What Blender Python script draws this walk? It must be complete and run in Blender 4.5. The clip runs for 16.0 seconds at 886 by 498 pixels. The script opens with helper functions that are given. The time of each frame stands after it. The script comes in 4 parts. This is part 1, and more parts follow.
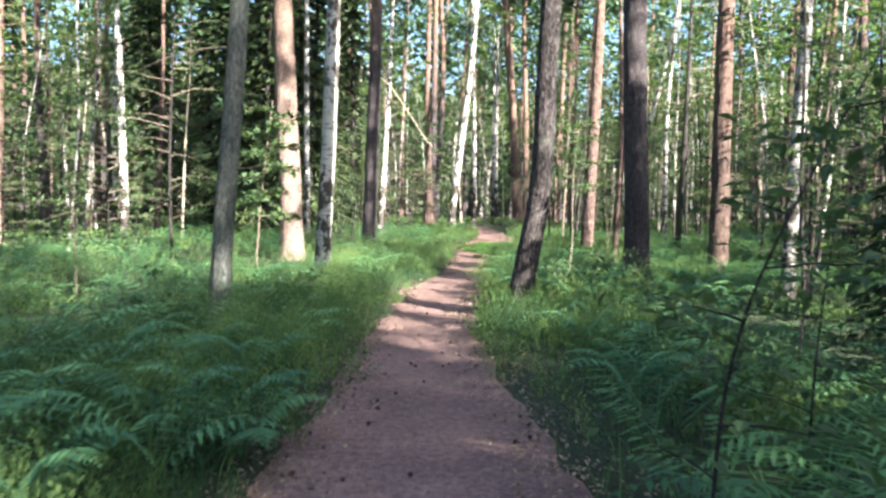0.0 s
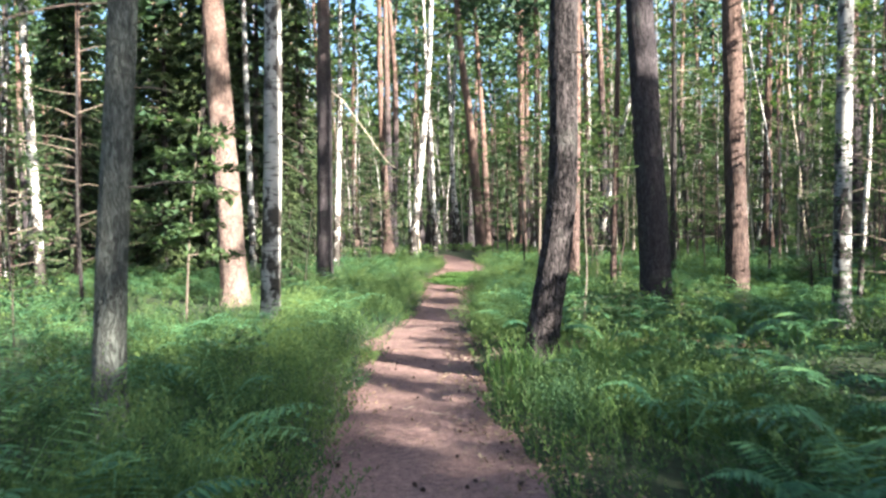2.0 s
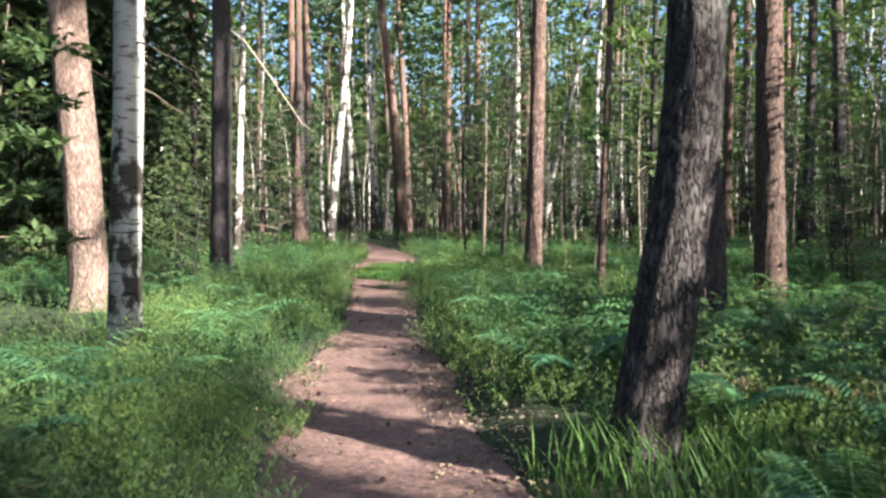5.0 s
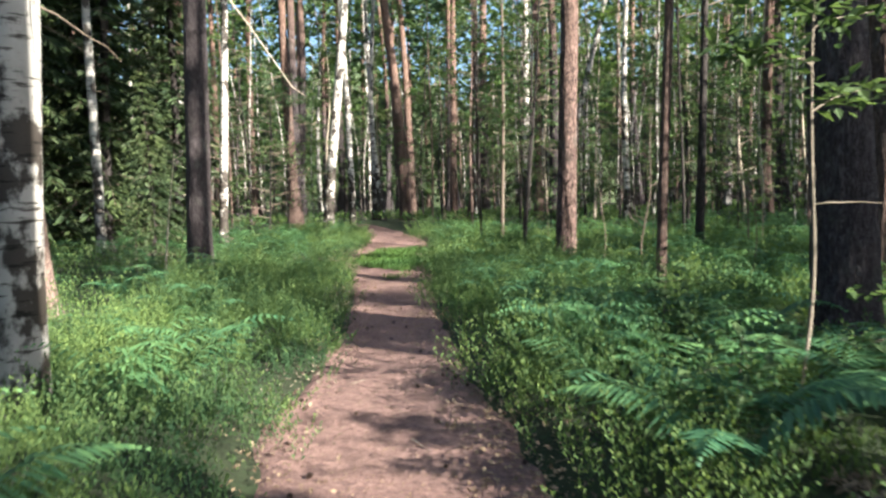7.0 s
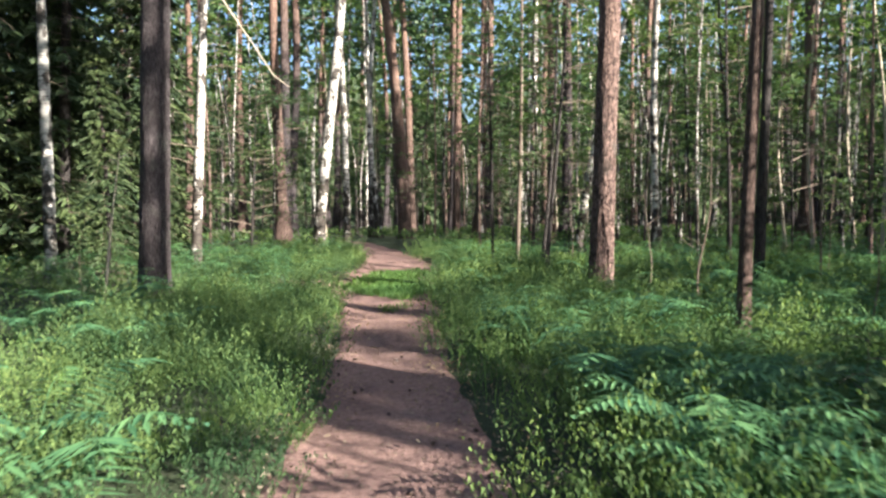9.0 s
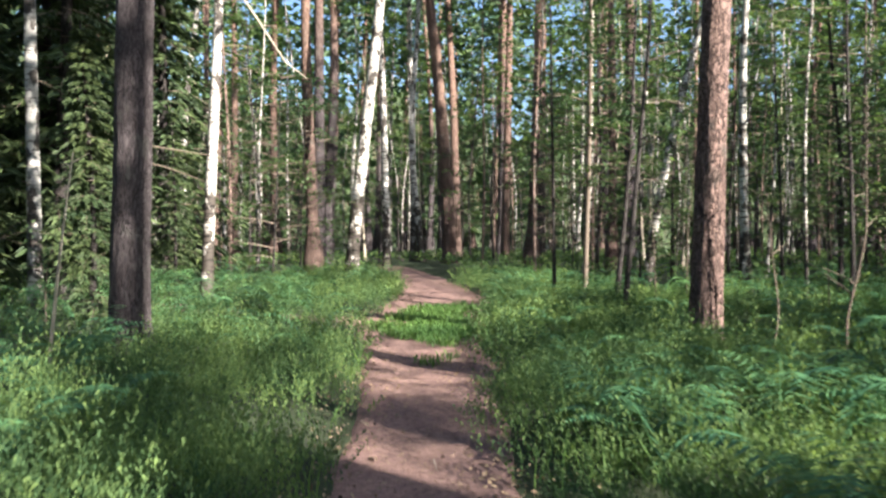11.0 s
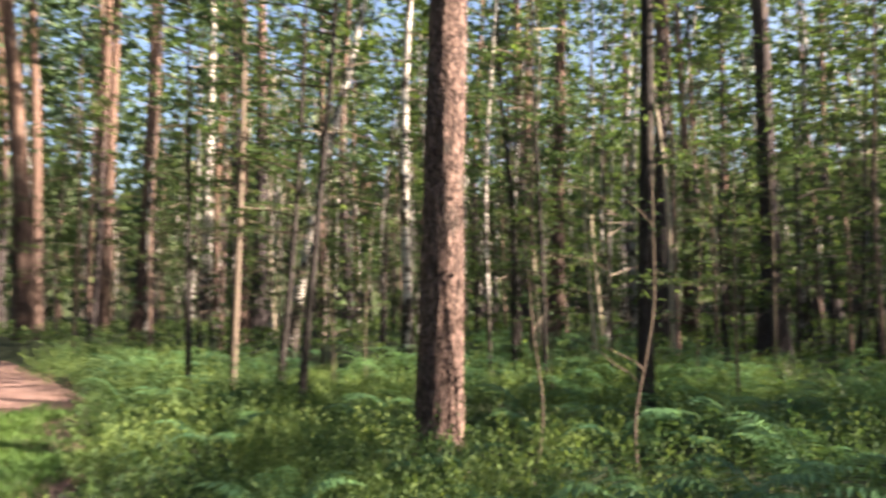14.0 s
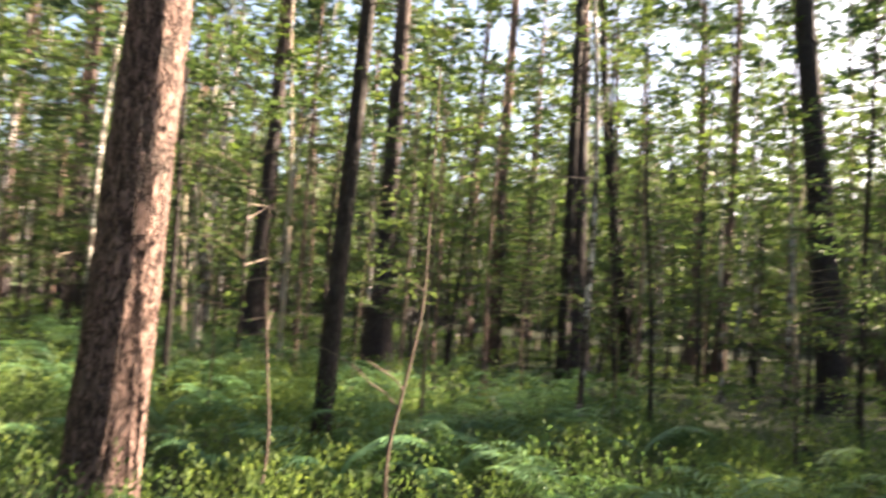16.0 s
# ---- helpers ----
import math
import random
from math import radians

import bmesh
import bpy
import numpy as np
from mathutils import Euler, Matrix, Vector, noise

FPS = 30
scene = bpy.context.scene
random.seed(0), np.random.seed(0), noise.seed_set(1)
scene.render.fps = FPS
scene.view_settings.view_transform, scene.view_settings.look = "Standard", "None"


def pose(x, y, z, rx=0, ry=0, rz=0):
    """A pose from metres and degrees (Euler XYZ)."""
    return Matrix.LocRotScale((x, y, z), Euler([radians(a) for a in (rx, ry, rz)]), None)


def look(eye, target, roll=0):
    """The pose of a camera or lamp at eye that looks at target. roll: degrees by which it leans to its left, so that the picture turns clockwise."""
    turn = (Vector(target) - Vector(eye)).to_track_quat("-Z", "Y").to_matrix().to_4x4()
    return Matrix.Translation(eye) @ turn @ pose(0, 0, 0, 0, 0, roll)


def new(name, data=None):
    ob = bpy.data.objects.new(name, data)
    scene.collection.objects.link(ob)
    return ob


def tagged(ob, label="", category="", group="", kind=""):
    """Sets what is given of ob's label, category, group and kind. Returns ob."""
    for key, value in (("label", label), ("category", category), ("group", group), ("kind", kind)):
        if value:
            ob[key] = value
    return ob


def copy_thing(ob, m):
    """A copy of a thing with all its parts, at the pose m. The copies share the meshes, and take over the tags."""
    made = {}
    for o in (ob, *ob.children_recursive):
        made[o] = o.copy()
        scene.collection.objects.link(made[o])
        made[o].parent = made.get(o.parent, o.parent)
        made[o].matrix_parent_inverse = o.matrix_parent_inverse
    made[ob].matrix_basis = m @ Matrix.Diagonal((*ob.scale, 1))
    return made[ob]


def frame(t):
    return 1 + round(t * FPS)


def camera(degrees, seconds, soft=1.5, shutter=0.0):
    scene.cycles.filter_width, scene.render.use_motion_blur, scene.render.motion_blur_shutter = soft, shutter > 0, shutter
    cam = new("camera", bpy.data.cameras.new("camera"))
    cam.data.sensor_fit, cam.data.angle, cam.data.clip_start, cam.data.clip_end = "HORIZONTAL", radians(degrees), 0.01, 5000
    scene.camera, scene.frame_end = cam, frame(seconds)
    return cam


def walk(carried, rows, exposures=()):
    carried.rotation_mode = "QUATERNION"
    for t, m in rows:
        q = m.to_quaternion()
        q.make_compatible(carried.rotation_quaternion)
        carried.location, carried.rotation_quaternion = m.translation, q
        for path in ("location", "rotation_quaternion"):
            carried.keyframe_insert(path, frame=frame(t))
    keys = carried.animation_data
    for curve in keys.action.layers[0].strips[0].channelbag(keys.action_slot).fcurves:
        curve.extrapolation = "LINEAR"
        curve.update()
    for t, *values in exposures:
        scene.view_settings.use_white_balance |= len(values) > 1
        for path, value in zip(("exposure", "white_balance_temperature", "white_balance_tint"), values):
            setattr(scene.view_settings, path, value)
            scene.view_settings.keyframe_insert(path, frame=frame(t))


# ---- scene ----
def stance(x, y, z, yaw, pitch, roll):
    """A pose of the carried camera: heading, tilt and lean in degrees."""
    return pose(x, y, z, 90, 0, yaw) @ pose(0, 0, 0, pitch) @ pose(0, 0, 0, 0, 0, roll)


cam = camera(60.0, 16.0, soft=2.5, shutter=0.5)
PATH = [
    (0, stance(0.000, 0.000, 1.606, 0.00, -3.21, 1.20)),
    (0.5, stance(-0.034, 0.707, 1.592, -0.98, -2.48, -0.25)),
    (1, stance(-0.122, 1.412, 1.587, -1.27, -2.06, -1.05)),
    (1.5, stance(-0.244, 2.129, 1.582, -1.58, -1.33, -0.82)),
    (2, stance(-0.391, 2.880, 1.588, -3.57, -1.15, -1.22)),
    (2.5, stance(-0.482, 3.588, 1.556, -4.27, -0.95, -0.39)),
    (3, stance(-0.574, 4.288, 1.528, -4.93, -0.73, -0.86)),
    (3.5, stance(-0.649, 5.002, 1.511, -7.05, -0.67, -1.86)),
    (4, stance(-0.735, 5.732, 1.496, -9.38, -0.89, -1.72)),
    (6.5, stance(-0.497, 8.923, 1.420, -10.84, -3.73, -0.09)),
    (7, stance(-0.516, 9.544, 1.447, -10.46, -3.66, -1.51)),
    (7.5, stance(-0.430, 10.204, 1.414, -11.22, -2.36, -1.09)),
    (8, stance(-0.388, 10.808, 1.405, -11.18, -2.46, -0.53)),
    (10.5, stance(0.039, 14.010, 1.441, -9.50, -1.44, -0.61)),
    (11, stance(0.112, 14.658, 1.445, -7.44, -0.66, -0.02)),
    (11.5, stance(0.200, 15.275, 1.457, -6.31, 0.53, -1.38)),
    (12, stance(0.272, 15.831, 1.478, -5.80, 1.62, -0.38)),
    (12.5, stance(0.332, 16.379, 1.485, -7.77, 3.18, 0.56)),
    (13, stance(0.448, 16.973, 1.480, -13.93, 4.55, 0.32)),
    (13.5, stance(0.555, 17.557, 1.488, -25.09, 4.62, -0.38)),
    (14, stance(0.634, 18.087, 1.483, -36.33, 4.21, -0.39)),
    (14.5, stance(0.823, 18.629, 1.468, -46.18, 3.68, 0.85)),
    (15, stance(0.910, 19.158, 1.406, -53.28, 2.59, 0.88)),
    (15.5, stance(0.977, 19.694, 1.398, -59.57, 3.32, 2.60)),
    (16, stance(1.022, 20.178, 1.454, -70.24, 4.86, 4.01)),
]
walk(cam, PATH, ((0.0, 3.3, 5300, 6), (3.5, 2.85, 5350, 7), (7.0, 2.6, 5400, 5), (8.2, 2.6, 5450, 6), (12.0, 2.6, 5400, 9), (13.0, 2.6, 5750, 12), (13.5, 2.75, 6100, 14), (14.9, 3.05, 6550, 18), (15.5, 3.45, 6700, 18), (16.0, 3.5, 6800, 17)))

# ---- world, sun ----
SUN_AZ, SUN_EL = radians(137.3), radians(27.0)
SUN_DIR = Vector((math.sin(SUN_AZ) * math.cos(SUN_EL), math.cos(SUN_AZ) * math.cos(SUN_EL), math.sin(SUN_EL)))
world = bpy.data.worlds.new("world")
scene.world = world
world.use_nodes = True
wn = world.node_tree.nodes
sky = wn.new("ShaderNodeTexSky")
sky.sky_type, sky.sun_disc = "NISHITA", False
sky.sun_elevation, sky.sun_rotation = SUN_EL, SUN_AZ
sky.air_density, sky.dust_density, sky.ozone_density = 1.0, 3.5, 0.8
wn["Background"].inputs["Strength"].default_value = 0.05
world.node_tree.links.new(sky.outputs["Color"], wn["Background"].inputs["Color"])
sun_data = bpy.data.lights.new("sun", "SUN")
sun_data.energy, sun_data.angle, sun_data.color = 5.0, radians(0.6), (1.0, 0.82, 0.62)
sun = new("sun", sun_data)
sun.matrix_basis = look(SUN_DIR * 60, (0, 0, 0))

rng = np.random.default_rng(7)
wood_rng = np.random.default_rng(21)


# ---- materials ----
def material(name):
    m = bpy.data.materials.new(name)
    m.use_nodes = True
    nt = m.node_tree
    b = nt.nodes["Principled BSDF"]
    b.inputs["Specular IOR Level"].default_value = 0.25
    return m, nt.nodes, nt.links, b


def texnoise(nodes, links, vec, scale, detail=4.0, rough=0.6):
    n = nodes.new("ShaderNodeTexNoise")
    n.inputs["Scale"].default_value, n.inputs["Detail"].default_value, n.inputs["Roughness"].default_value = scale, detail, rough
    if vec is not None:
        links.new(vec, n.inputs["Vector"])
    return n.outputs["Fac"]


def ramp(nodes, links, fac, stops):
    r = nodes.new("ShaderNodeValToRGB")
    while len(r.color_ramp.elements) < len(stops):
        r.color_ramp.elements.new(0.5)
    for e, (p, col) in zip(r.color_ramp.elements, stops):
        e.position, e.color = p, (*col, 1)
    links.new(fac, r.inputs["Fac"])
    return r.outputs["Color"]


def mixed(nodes, links, fac, a, b, mode="MIX"):
    n = nodes.new("ShaderNodeMix")
    n.data_type, n.blend_type = "RGBA", mode
    if isinstance(fac, float):
        n.inputs["Factor"].default_value = fac
    else:
        links.new(fac, n.inputs["Factor"])
    for sock, v in ((n.inputs["A"], a), (n.inputs["B"], b)):
        if isinstance(v, tuple):
            sock.default_value = (*v, 1)
        else:
            links.new(v, sock)
    return n.outputs["Result"]


def coords(nodes, links, scale=(1, 1, 1), kind="Object"):
    tc, mp = nodes.new("ShaderNodeTexCoord"), nodes.new("ShaderNodeMapping")
    mp.inputs["Scale"].default_value = scale
    links.new(tc.outputs[kind], mp.inputs["Vector"])
    return mp.outputs["Vector"]


def bump(nodes, links, b, height, strength, distance):
    n = nodes.new("ShaderNodeBump")
    n.inputs["Strength"].default_value, n.inputs["Distance"].default_value = strength, distance
    links.new(height, n.inputs["Height"])
    links.new(n.outputs["Normal"], b.inputs["Normal"])


def leaf_material(name, dark, light, through_light=0.35, rough=0.5, patch=0.35, vary=0.0):
    """Foliage: each leaf of its own tint, larger patches of tint, and some light let through."""
    m, nodes, links, b = material(name)
    geo = nodes.new("ShaderNodeNewGeometry")
    col = ramp(nodes, links, geo.outputs["Random Per Island"], [(0.0, dark), (0.75, light), (1.0, tuple(min(1, c * 1.2) for c in light))])
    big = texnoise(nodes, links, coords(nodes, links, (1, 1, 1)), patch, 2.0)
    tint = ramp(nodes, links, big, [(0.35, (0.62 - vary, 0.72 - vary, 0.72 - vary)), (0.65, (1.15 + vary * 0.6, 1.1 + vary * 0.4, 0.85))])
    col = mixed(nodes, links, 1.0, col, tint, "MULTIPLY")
    links.new(col, b.inputs["Base Color"])
    b.inputs["Roughness"].default_value = rough
    tr, add = nodes.new("ShaderNodeBsdfTranslucent"), nodes.new("ShaderNodeMixShader")
    links.new(mixed(nodes, links, 1.0, col, (1.12, 1.12, 0.7), "MULTIPLY"), tr.inputs["Color"])
    add.inputs["Fac"].default_value = through_light
    links.new(b.outputs["BSDF"], add.inputs[1])
    links.new(tr.outputs["BSDF"], add.inputs[2])
    links.new(add.outputs["Shader"], nodes["Material Output"].inputs["Surface"])
    return m


def pine_bark(name, low_a, low_b, high=6.0, plates=7.0, deep=0.38, long=0.22):
    m, nodes, links, b = material(name)
    v = coords(nodes, links, (plates, plates, plates * long))
    warp = nodes.new("ShaderNodeTexNoise")
    warp.inputs["Scale"].default_value = 2.6
    links.new(v, warp.inputs["Vector"])
    vv = nodes.new("ShaderNodeVectorMath")
    vv.operation = "MULTIPLY_ADD"
    links.new(warp.outputs["Color"], vv.inputs[0])
    vv.inputs[1].default_value = (1.5, 1.5, 1.5)
    links.new(v, vv.inputs[2])
    vor = nodes.new("ShaderNodeTexVoronoi")
    vor.feature = "DISTANCE_TO_EDGE"
    vor.inputs["Scale"].default_value = 1.6
    links.new(vv.outputs["Vector"], vor.inputs["Vector"])
    crack = ramp(nodes, links, vor.outputs["Distance"], [(0.0, (deep, deep * 0.92, deep * 0.92)), (0.2, (1, 1, 1))])
    fine = texnoise(nodes, links, coords(nodes, links, (14, 14, 5)), 2.2, 6.0)
    low = ramp(nodes, links, fine, [(0.3, low_a), (0.7, low_b)])
    up = ramp(nodes, links, fine, [(0.3, (0.15, 0.095, 0.072)), (0.7, (0.26, 0.17, 0.13))])
    sep = nodes.new("ShaderNodeSeparateXYZ")
    tc = nodes.new("ShaderNodeTexCoord")
    links.new(tc.outputs["Object"], sep.inputs["Vector"])
    wob = nodes.new("ShaderNodeMath")
    wob.operation = "MULTIPLY_ADD"
    links.new(texnoise(nodes, links, coords(nodes, links, (1.2, 1.2, 0.6)), 1.0, 3.0), wob.inputs[0])
    wob.inputs[1].default_value = 3.0
    links.new(sep.outputs["Z"], wob.inputs[2])
    rise = nodes.new("ShaderNodeMapRange")
    rise.inputs["From Min"].default_value, rise.inputs["From Max"].default_value = high, high + 4.5
    links.new(wob.outputs["Value"], rise.inputs["Value"])
    col = mixed(nodes, links, rise.outputs["Result"], low, up)
    col = mixed(nodes, links, 1.0, col, crack, "MULTIPLY")
    lich = ramp(nodes, links, texnoise(nodes, links, coords(nodes, links, (2, 2, 1.2)), 2.0, 5.0), [(0.56, (0, 0, 0)), (0.72, (0.35, 0.35, 0.35))])
    col = mixed(nodes, links, lich, col, (0.13, 0.13, 0.11))
    links.new(col, b.inputs["Base Color"])
    b.inputs["Roughness"].default_value = 0.9
    hgt = nodes.new("ShaderNodeMath")
    hgt.operation = "MULTIPLY_ADD"
    links.new(fine, hgt.inputs[0])
    hgt.inputs[1].default_value = 0.25
    links.new(crack, hgt.inputs[2])
    bump(nodes, links, b, hgt.outputs["Value"], 0.9, 0.02)
    return m


def birch_bark(name, white=(0.53, 0.50, 0.455), marks=0.52, worn=0.505, dirt=0.18):
    m, nodes, links, b = material(name)
    fine = texnoise(nodes, links, coords(nodes, links, (3.5, 3.5, 26)), 1.3, 4.0)
    lent = ramp(nodes, links, fine, [(marks, (1, 1, 1)), (marks + 0.07, (0.16, 0.14, 0.13))])
    blot = texnoise(nodes, links, coords(nodes, links, (3.2, 3.2, 2.2)), 1.4, 4.0)
    sep = nodes.new("ShaderNodeSeparateXYZ")
    tc = nodes.new("ShaderNodeTexCoord")
    links.new(tc.outputs["Object"], sep.inputs["Vector"])
    foot = nodes.new("ShaderNodeMapRange")
    foot.inputs["From Min"].default_value, foot.inputs["From Max"].default_value = 0.2, 2.2
    foot.inputs["To Min"].default_value, foot.inputs["To Max"].default_value = dirt, 0.0
    links.new(sep.outputs["Z"], foot.inputs["Value"])
    s = nodes.new("ShaderNodeMath")
    links.new(blot, s.inputs[0])
    links.new(foot.outputs["Result"], s.inputs[1])
    dark = ramp(nodes, links, s.outputs["Value"], [(worn, (1, 1, 1)), (worn + 0.075, (0.12, 0.105, 0.095))])
    grey = ramp(nodes, links, texnoise(nodes, links, coords(nodes, links, (1.5, 1.5, 1.0)), 2.0, 5.0), [(0.3, tuple(c * 0.62 for c in white)), (0.65, white)])
    col = mixed(nodes, links, 1.0, mixed(nodes, links, 1.0, grey, lent, "MULTIPLY"), dark, "MULTIPLY")
    links.new(col, b.inputs["Base Color"])
    b.inputs["Roughness"].default_value = 0.7
    bump(nodes, links, b, dark, 0.5, 0.012)
    return m


def earth(name, a, c, d, scale, bump_d):
    m, nodes, links, b = material(name)
    v = coords(nodes, links)
    n1 = texnoise(nodes, links, v, scale, 8.0, 0.7)
    col = ramp(nodes, links, n1, [(0.3, a), (0.52, c), (0.75, d)])
    stain = ramp(nodes, links, texnoise(nodes, links, v, 0.9, 4.0), [(0.35, (0.7, 0.68, 0.7)), (0.65, (1.1, 1.08, 1.05))])
    speck = nodes.new("ShaderNodeTexVoronoi")
    speck.inputs["Scale"].default_value = 55.0
    links.new(v, speck.inputs["Vector"])
    crumbs = ramp(nodes, links, speck.outputs["Distance"], [(0.12, (0.3, 0.27, 0.27)), (0.26, (1, 1, 1))])
    col = mixed(nodes, links, 1.0, mixed(nodes, links, 1.0, col, stain, "MULTIPLY"), crumbs, "MULTIPLY")
    links.new(col, b.inputs["Base Color"])
    b.inputs["Roughness"].default_value = 0.95
    bump(nodes, links, b, n1, 0.8, bump_d)
    return m


def plain(name, a, c, scale=30.0, rough=0.8):
    m, nodes, links, b = material(name)
    links.new(ramp(nodes, links, texnoise(nodes, links, coords(nodes, links), scale, 4.0), [(0.3, a), (0.7, c)]), b.inputs["Base Color"])
    b.inputs["Roughness"].default_value = rough
    return m


MAT_GROUND = earth("forest_floor", (0.022, 0.026, 0.014), (0.035, 0.048, 0.021), (0.045, 0.078, 0.03), 14.0, 0.04)
MAT_PATH = earth("trodden_soil", (0.1, 0.064, 0.057), (0.2, 0.127, 0.109), (0.32, 0.21, 0.18), 20.0, 0.03)
# plain pine bark is coloured darker to stand in for shade on the stems
MAT_PINE = pine_bark("pine_bark", (0.036, 0.030, 0.032), (0.095, 0.079, 0.08), 7.0, 17.0)
MAT_PINE_PALE = pine_bark("pine_bark_pale", (0.16, 0.11, 0.09), (0.34, 0.25, 0.205), 4.5, 16.0)
MAT_PINE_RED = pine_bark("pine_bark_reddish", (0.055, 0.037, 0.032), (0.165, 0.112, 0.09), 4.5, 16.0)
MAT_FURROWED = pine_bark("furrowed_bark", (0.022, 0.018, 0.018), (0.115, 0.096, 0.09), 30.0, 12.0, 0.14, 0.28)
MAT_PINE_UMBER = pine_bark("pine_bark_umber", (0.05, 0.034, 0.03), (0.27, 0.18, 0.15), 5.0, 11.0, 0.2, 0.36)
MAT_DARK = pine_bark("dark_bark", (0.022, 0.019, 0.018), (0.07, 0.06, 0.055), 30.0, 17.0)
MAT_MOSSY = pine_bark("mossy_bark", (0.055, 0.06, 0.052), (0.155, 0.165, 0.14), 30.0, 15.0, 0.45)
MAT_BIRCH = birch_bark("birch_bark")
MAT_BIRCH_GREY = birch_bark("birch_bark_grey", (0.33, 0.315, 0.29), 0.57, 0.485, 0.05)
MAT_TWIG = plain("twig_bark", (0.07, 0.055, 0.042), (0.16, 0.125, 0.095))
MAT_PALE_TWIG = plain("pale_twig_bark", (0.28, 0.24, 0.18), (0.42, 0.36, 0.28))
MAT_GREY_TWIG = plain("grey_twig_bark", (0.14, 0.12, 0.09), (0.26, 0.22, 0.17))
MAT_NEEDLES = leaf_material("pine_needles", (0.035, 0.065, 0.036), (0.07, 0.115, 0.06), 0.2)
MAT_SPRUCE = leaf_material("spruce_needles", (0.026, 0.042, 0.02), (0.065, 0.088, 0.036), 0.12, 0.65)
MAT_LEAF = leaf_material("broad_leaves", (0.058, 0.095, 0.05), (0.1, 0.145, 0.064), 0.48, 0.6)
MAT_BIRCH_LEAF = leaf_material("birch_leaves", (0.06, 0.105, 0.035), (0.12, 0.18, 0.055), 0.45)
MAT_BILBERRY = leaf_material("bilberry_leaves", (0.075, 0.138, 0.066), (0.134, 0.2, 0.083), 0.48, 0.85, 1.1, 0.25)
MAT_FERN = leaf_material("fern_fronds", (0.062, 0.145, 0.08), (0.13, 0.245, 0.12), 0.38, 0.5, 0.9, 0.1)
MAT_GRASS = leaf_material("grass_blades", (0.055, 0.11, 0.035), (0.115, 0.195, 0.055), 0.4, 0.5)
MAT_LITTER = leaf_material("dry_leaves", (0.11, 0.075, 0.058), (0.27, 0.2, 0.155), 0.1, 0.8)


def distant_forest(name):
    m, nodes, links, b = material(name)
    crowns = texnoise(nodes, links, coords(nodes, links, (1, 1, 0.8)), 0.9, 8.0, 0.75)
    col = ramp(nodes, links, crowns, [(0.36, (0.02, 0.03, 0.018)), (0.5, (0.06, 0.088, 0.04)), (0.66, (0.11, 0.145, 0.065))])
    stems = texnoise(nodes, links, coords(nodes, links, (1.9, 1.9, 0.035)), 1.0, 3.0, 0.6)
    mask = ramp(nodes, links, stems, [(0.57, (0, 0, 0)), (0.61, (0.75, 0.75, 0.75))])
    bark = ramp(nodes, links, texnoise(nodes, links, coords(nodes, links, (0.6, 0.6, 0.1)), 1.0, 2.0), [(0.4, (0.05, 0.04, 0.035)), (0.62, (0.2, 0.14, 0.1))])
    links.new(mixed(nodes, links, mask, col, bark), b.inputs["Base Color"])
    b.inputs["Roughness"].default_value = 0.95
    bump(nodes, links, b, crowns, 1.0, 1.5)
    return m


MAT_DISTANCE = distant_forest("distant_forest")
MAT_CONE = plain("cone_scales", (0.03, 0.02, 0.016), (0.085, 0.055, 0.04), 60.0)

# ---- the lie of the land ----
ROUTE = np.array([(-30, -0.4, .90), (-3, -0.05, .92), (4.1, -0.08, .90), (6.4, -0.16, .76), (9.3, -0.25, .68), (10.5, -0.22, .66), (12.6, -0.12, .69), (13.3, -0.08, .70),
                  (14.6, 0.0, .73), (15.5, 0.09, .70), (16.6, 0.28, .60), (18.2, 0.46, .58), (19, 0.58, .55), (20.6, 0.78, .55), (22, 0.94, .62), (23.4, 1.04, .70), (25.4, 1.2, .84),
                  (27, 1.45, 1.0), (29.5, 2.05, .88), (33.4, 2.15, .70), (37.5, 2.0, .52), (41, 1.9, .5), (46, 0.6, .5), (54, -3.0, .5)])


def path_mid(y):
    return np.interp(y, ROUTE[:, 0], ROUTE[:, 1])


def path_half(y):
    return np.interp(y, ROUTE[:, 0], ROUTE[:, 2])


def wave(x, y, s, k=0):
    """Smooth unevenness between about -1 and 1."""
    return (np.sin(x * s * 1.0 + 1.3 * k + 1.7 * np.sin(y * s * 0.63 + k)) + np.sin(y * s * 1.21 + 2.1 * k + 1.4 * np.sin(x * s * 0.81 - k))) * 0.5


def ground_z(x, y):
    x, y = np.asarray(x, float), np.asarray(y, float)
    q = np.clip((y - 18) / 22, 0, 1)
    rise = 0.5 * q * q * (3 - 2 * q)
    off = np.abs(x - path_mid(y)) - path_half(y)
    bank = np.clip((off + 0.05 * wave(x, y, 6.0, 7)) / 0.35, 0, 1)
    return rise + bank * (0.05 + 0.035 * wave(x, y, 1.3) + 0.06 * wave(x, y, 0.35, 2)) - 0.035 * (1 - bank)


def path_z(x, y):
    edge = np.clip((np.abs(x - path_mid(y)) - path_half(y) * 0.55) / 0.5, 0, 1)
    q = np.clip((y - 18) / 22, 0, 1)
    return 0.5 * q * q * (3 - 2 * q) - 0.012 + 0.035 * edge + 0.012 * wave(x, y, 4.0) + 0.006 * wave(x, y, 11.0, 3)


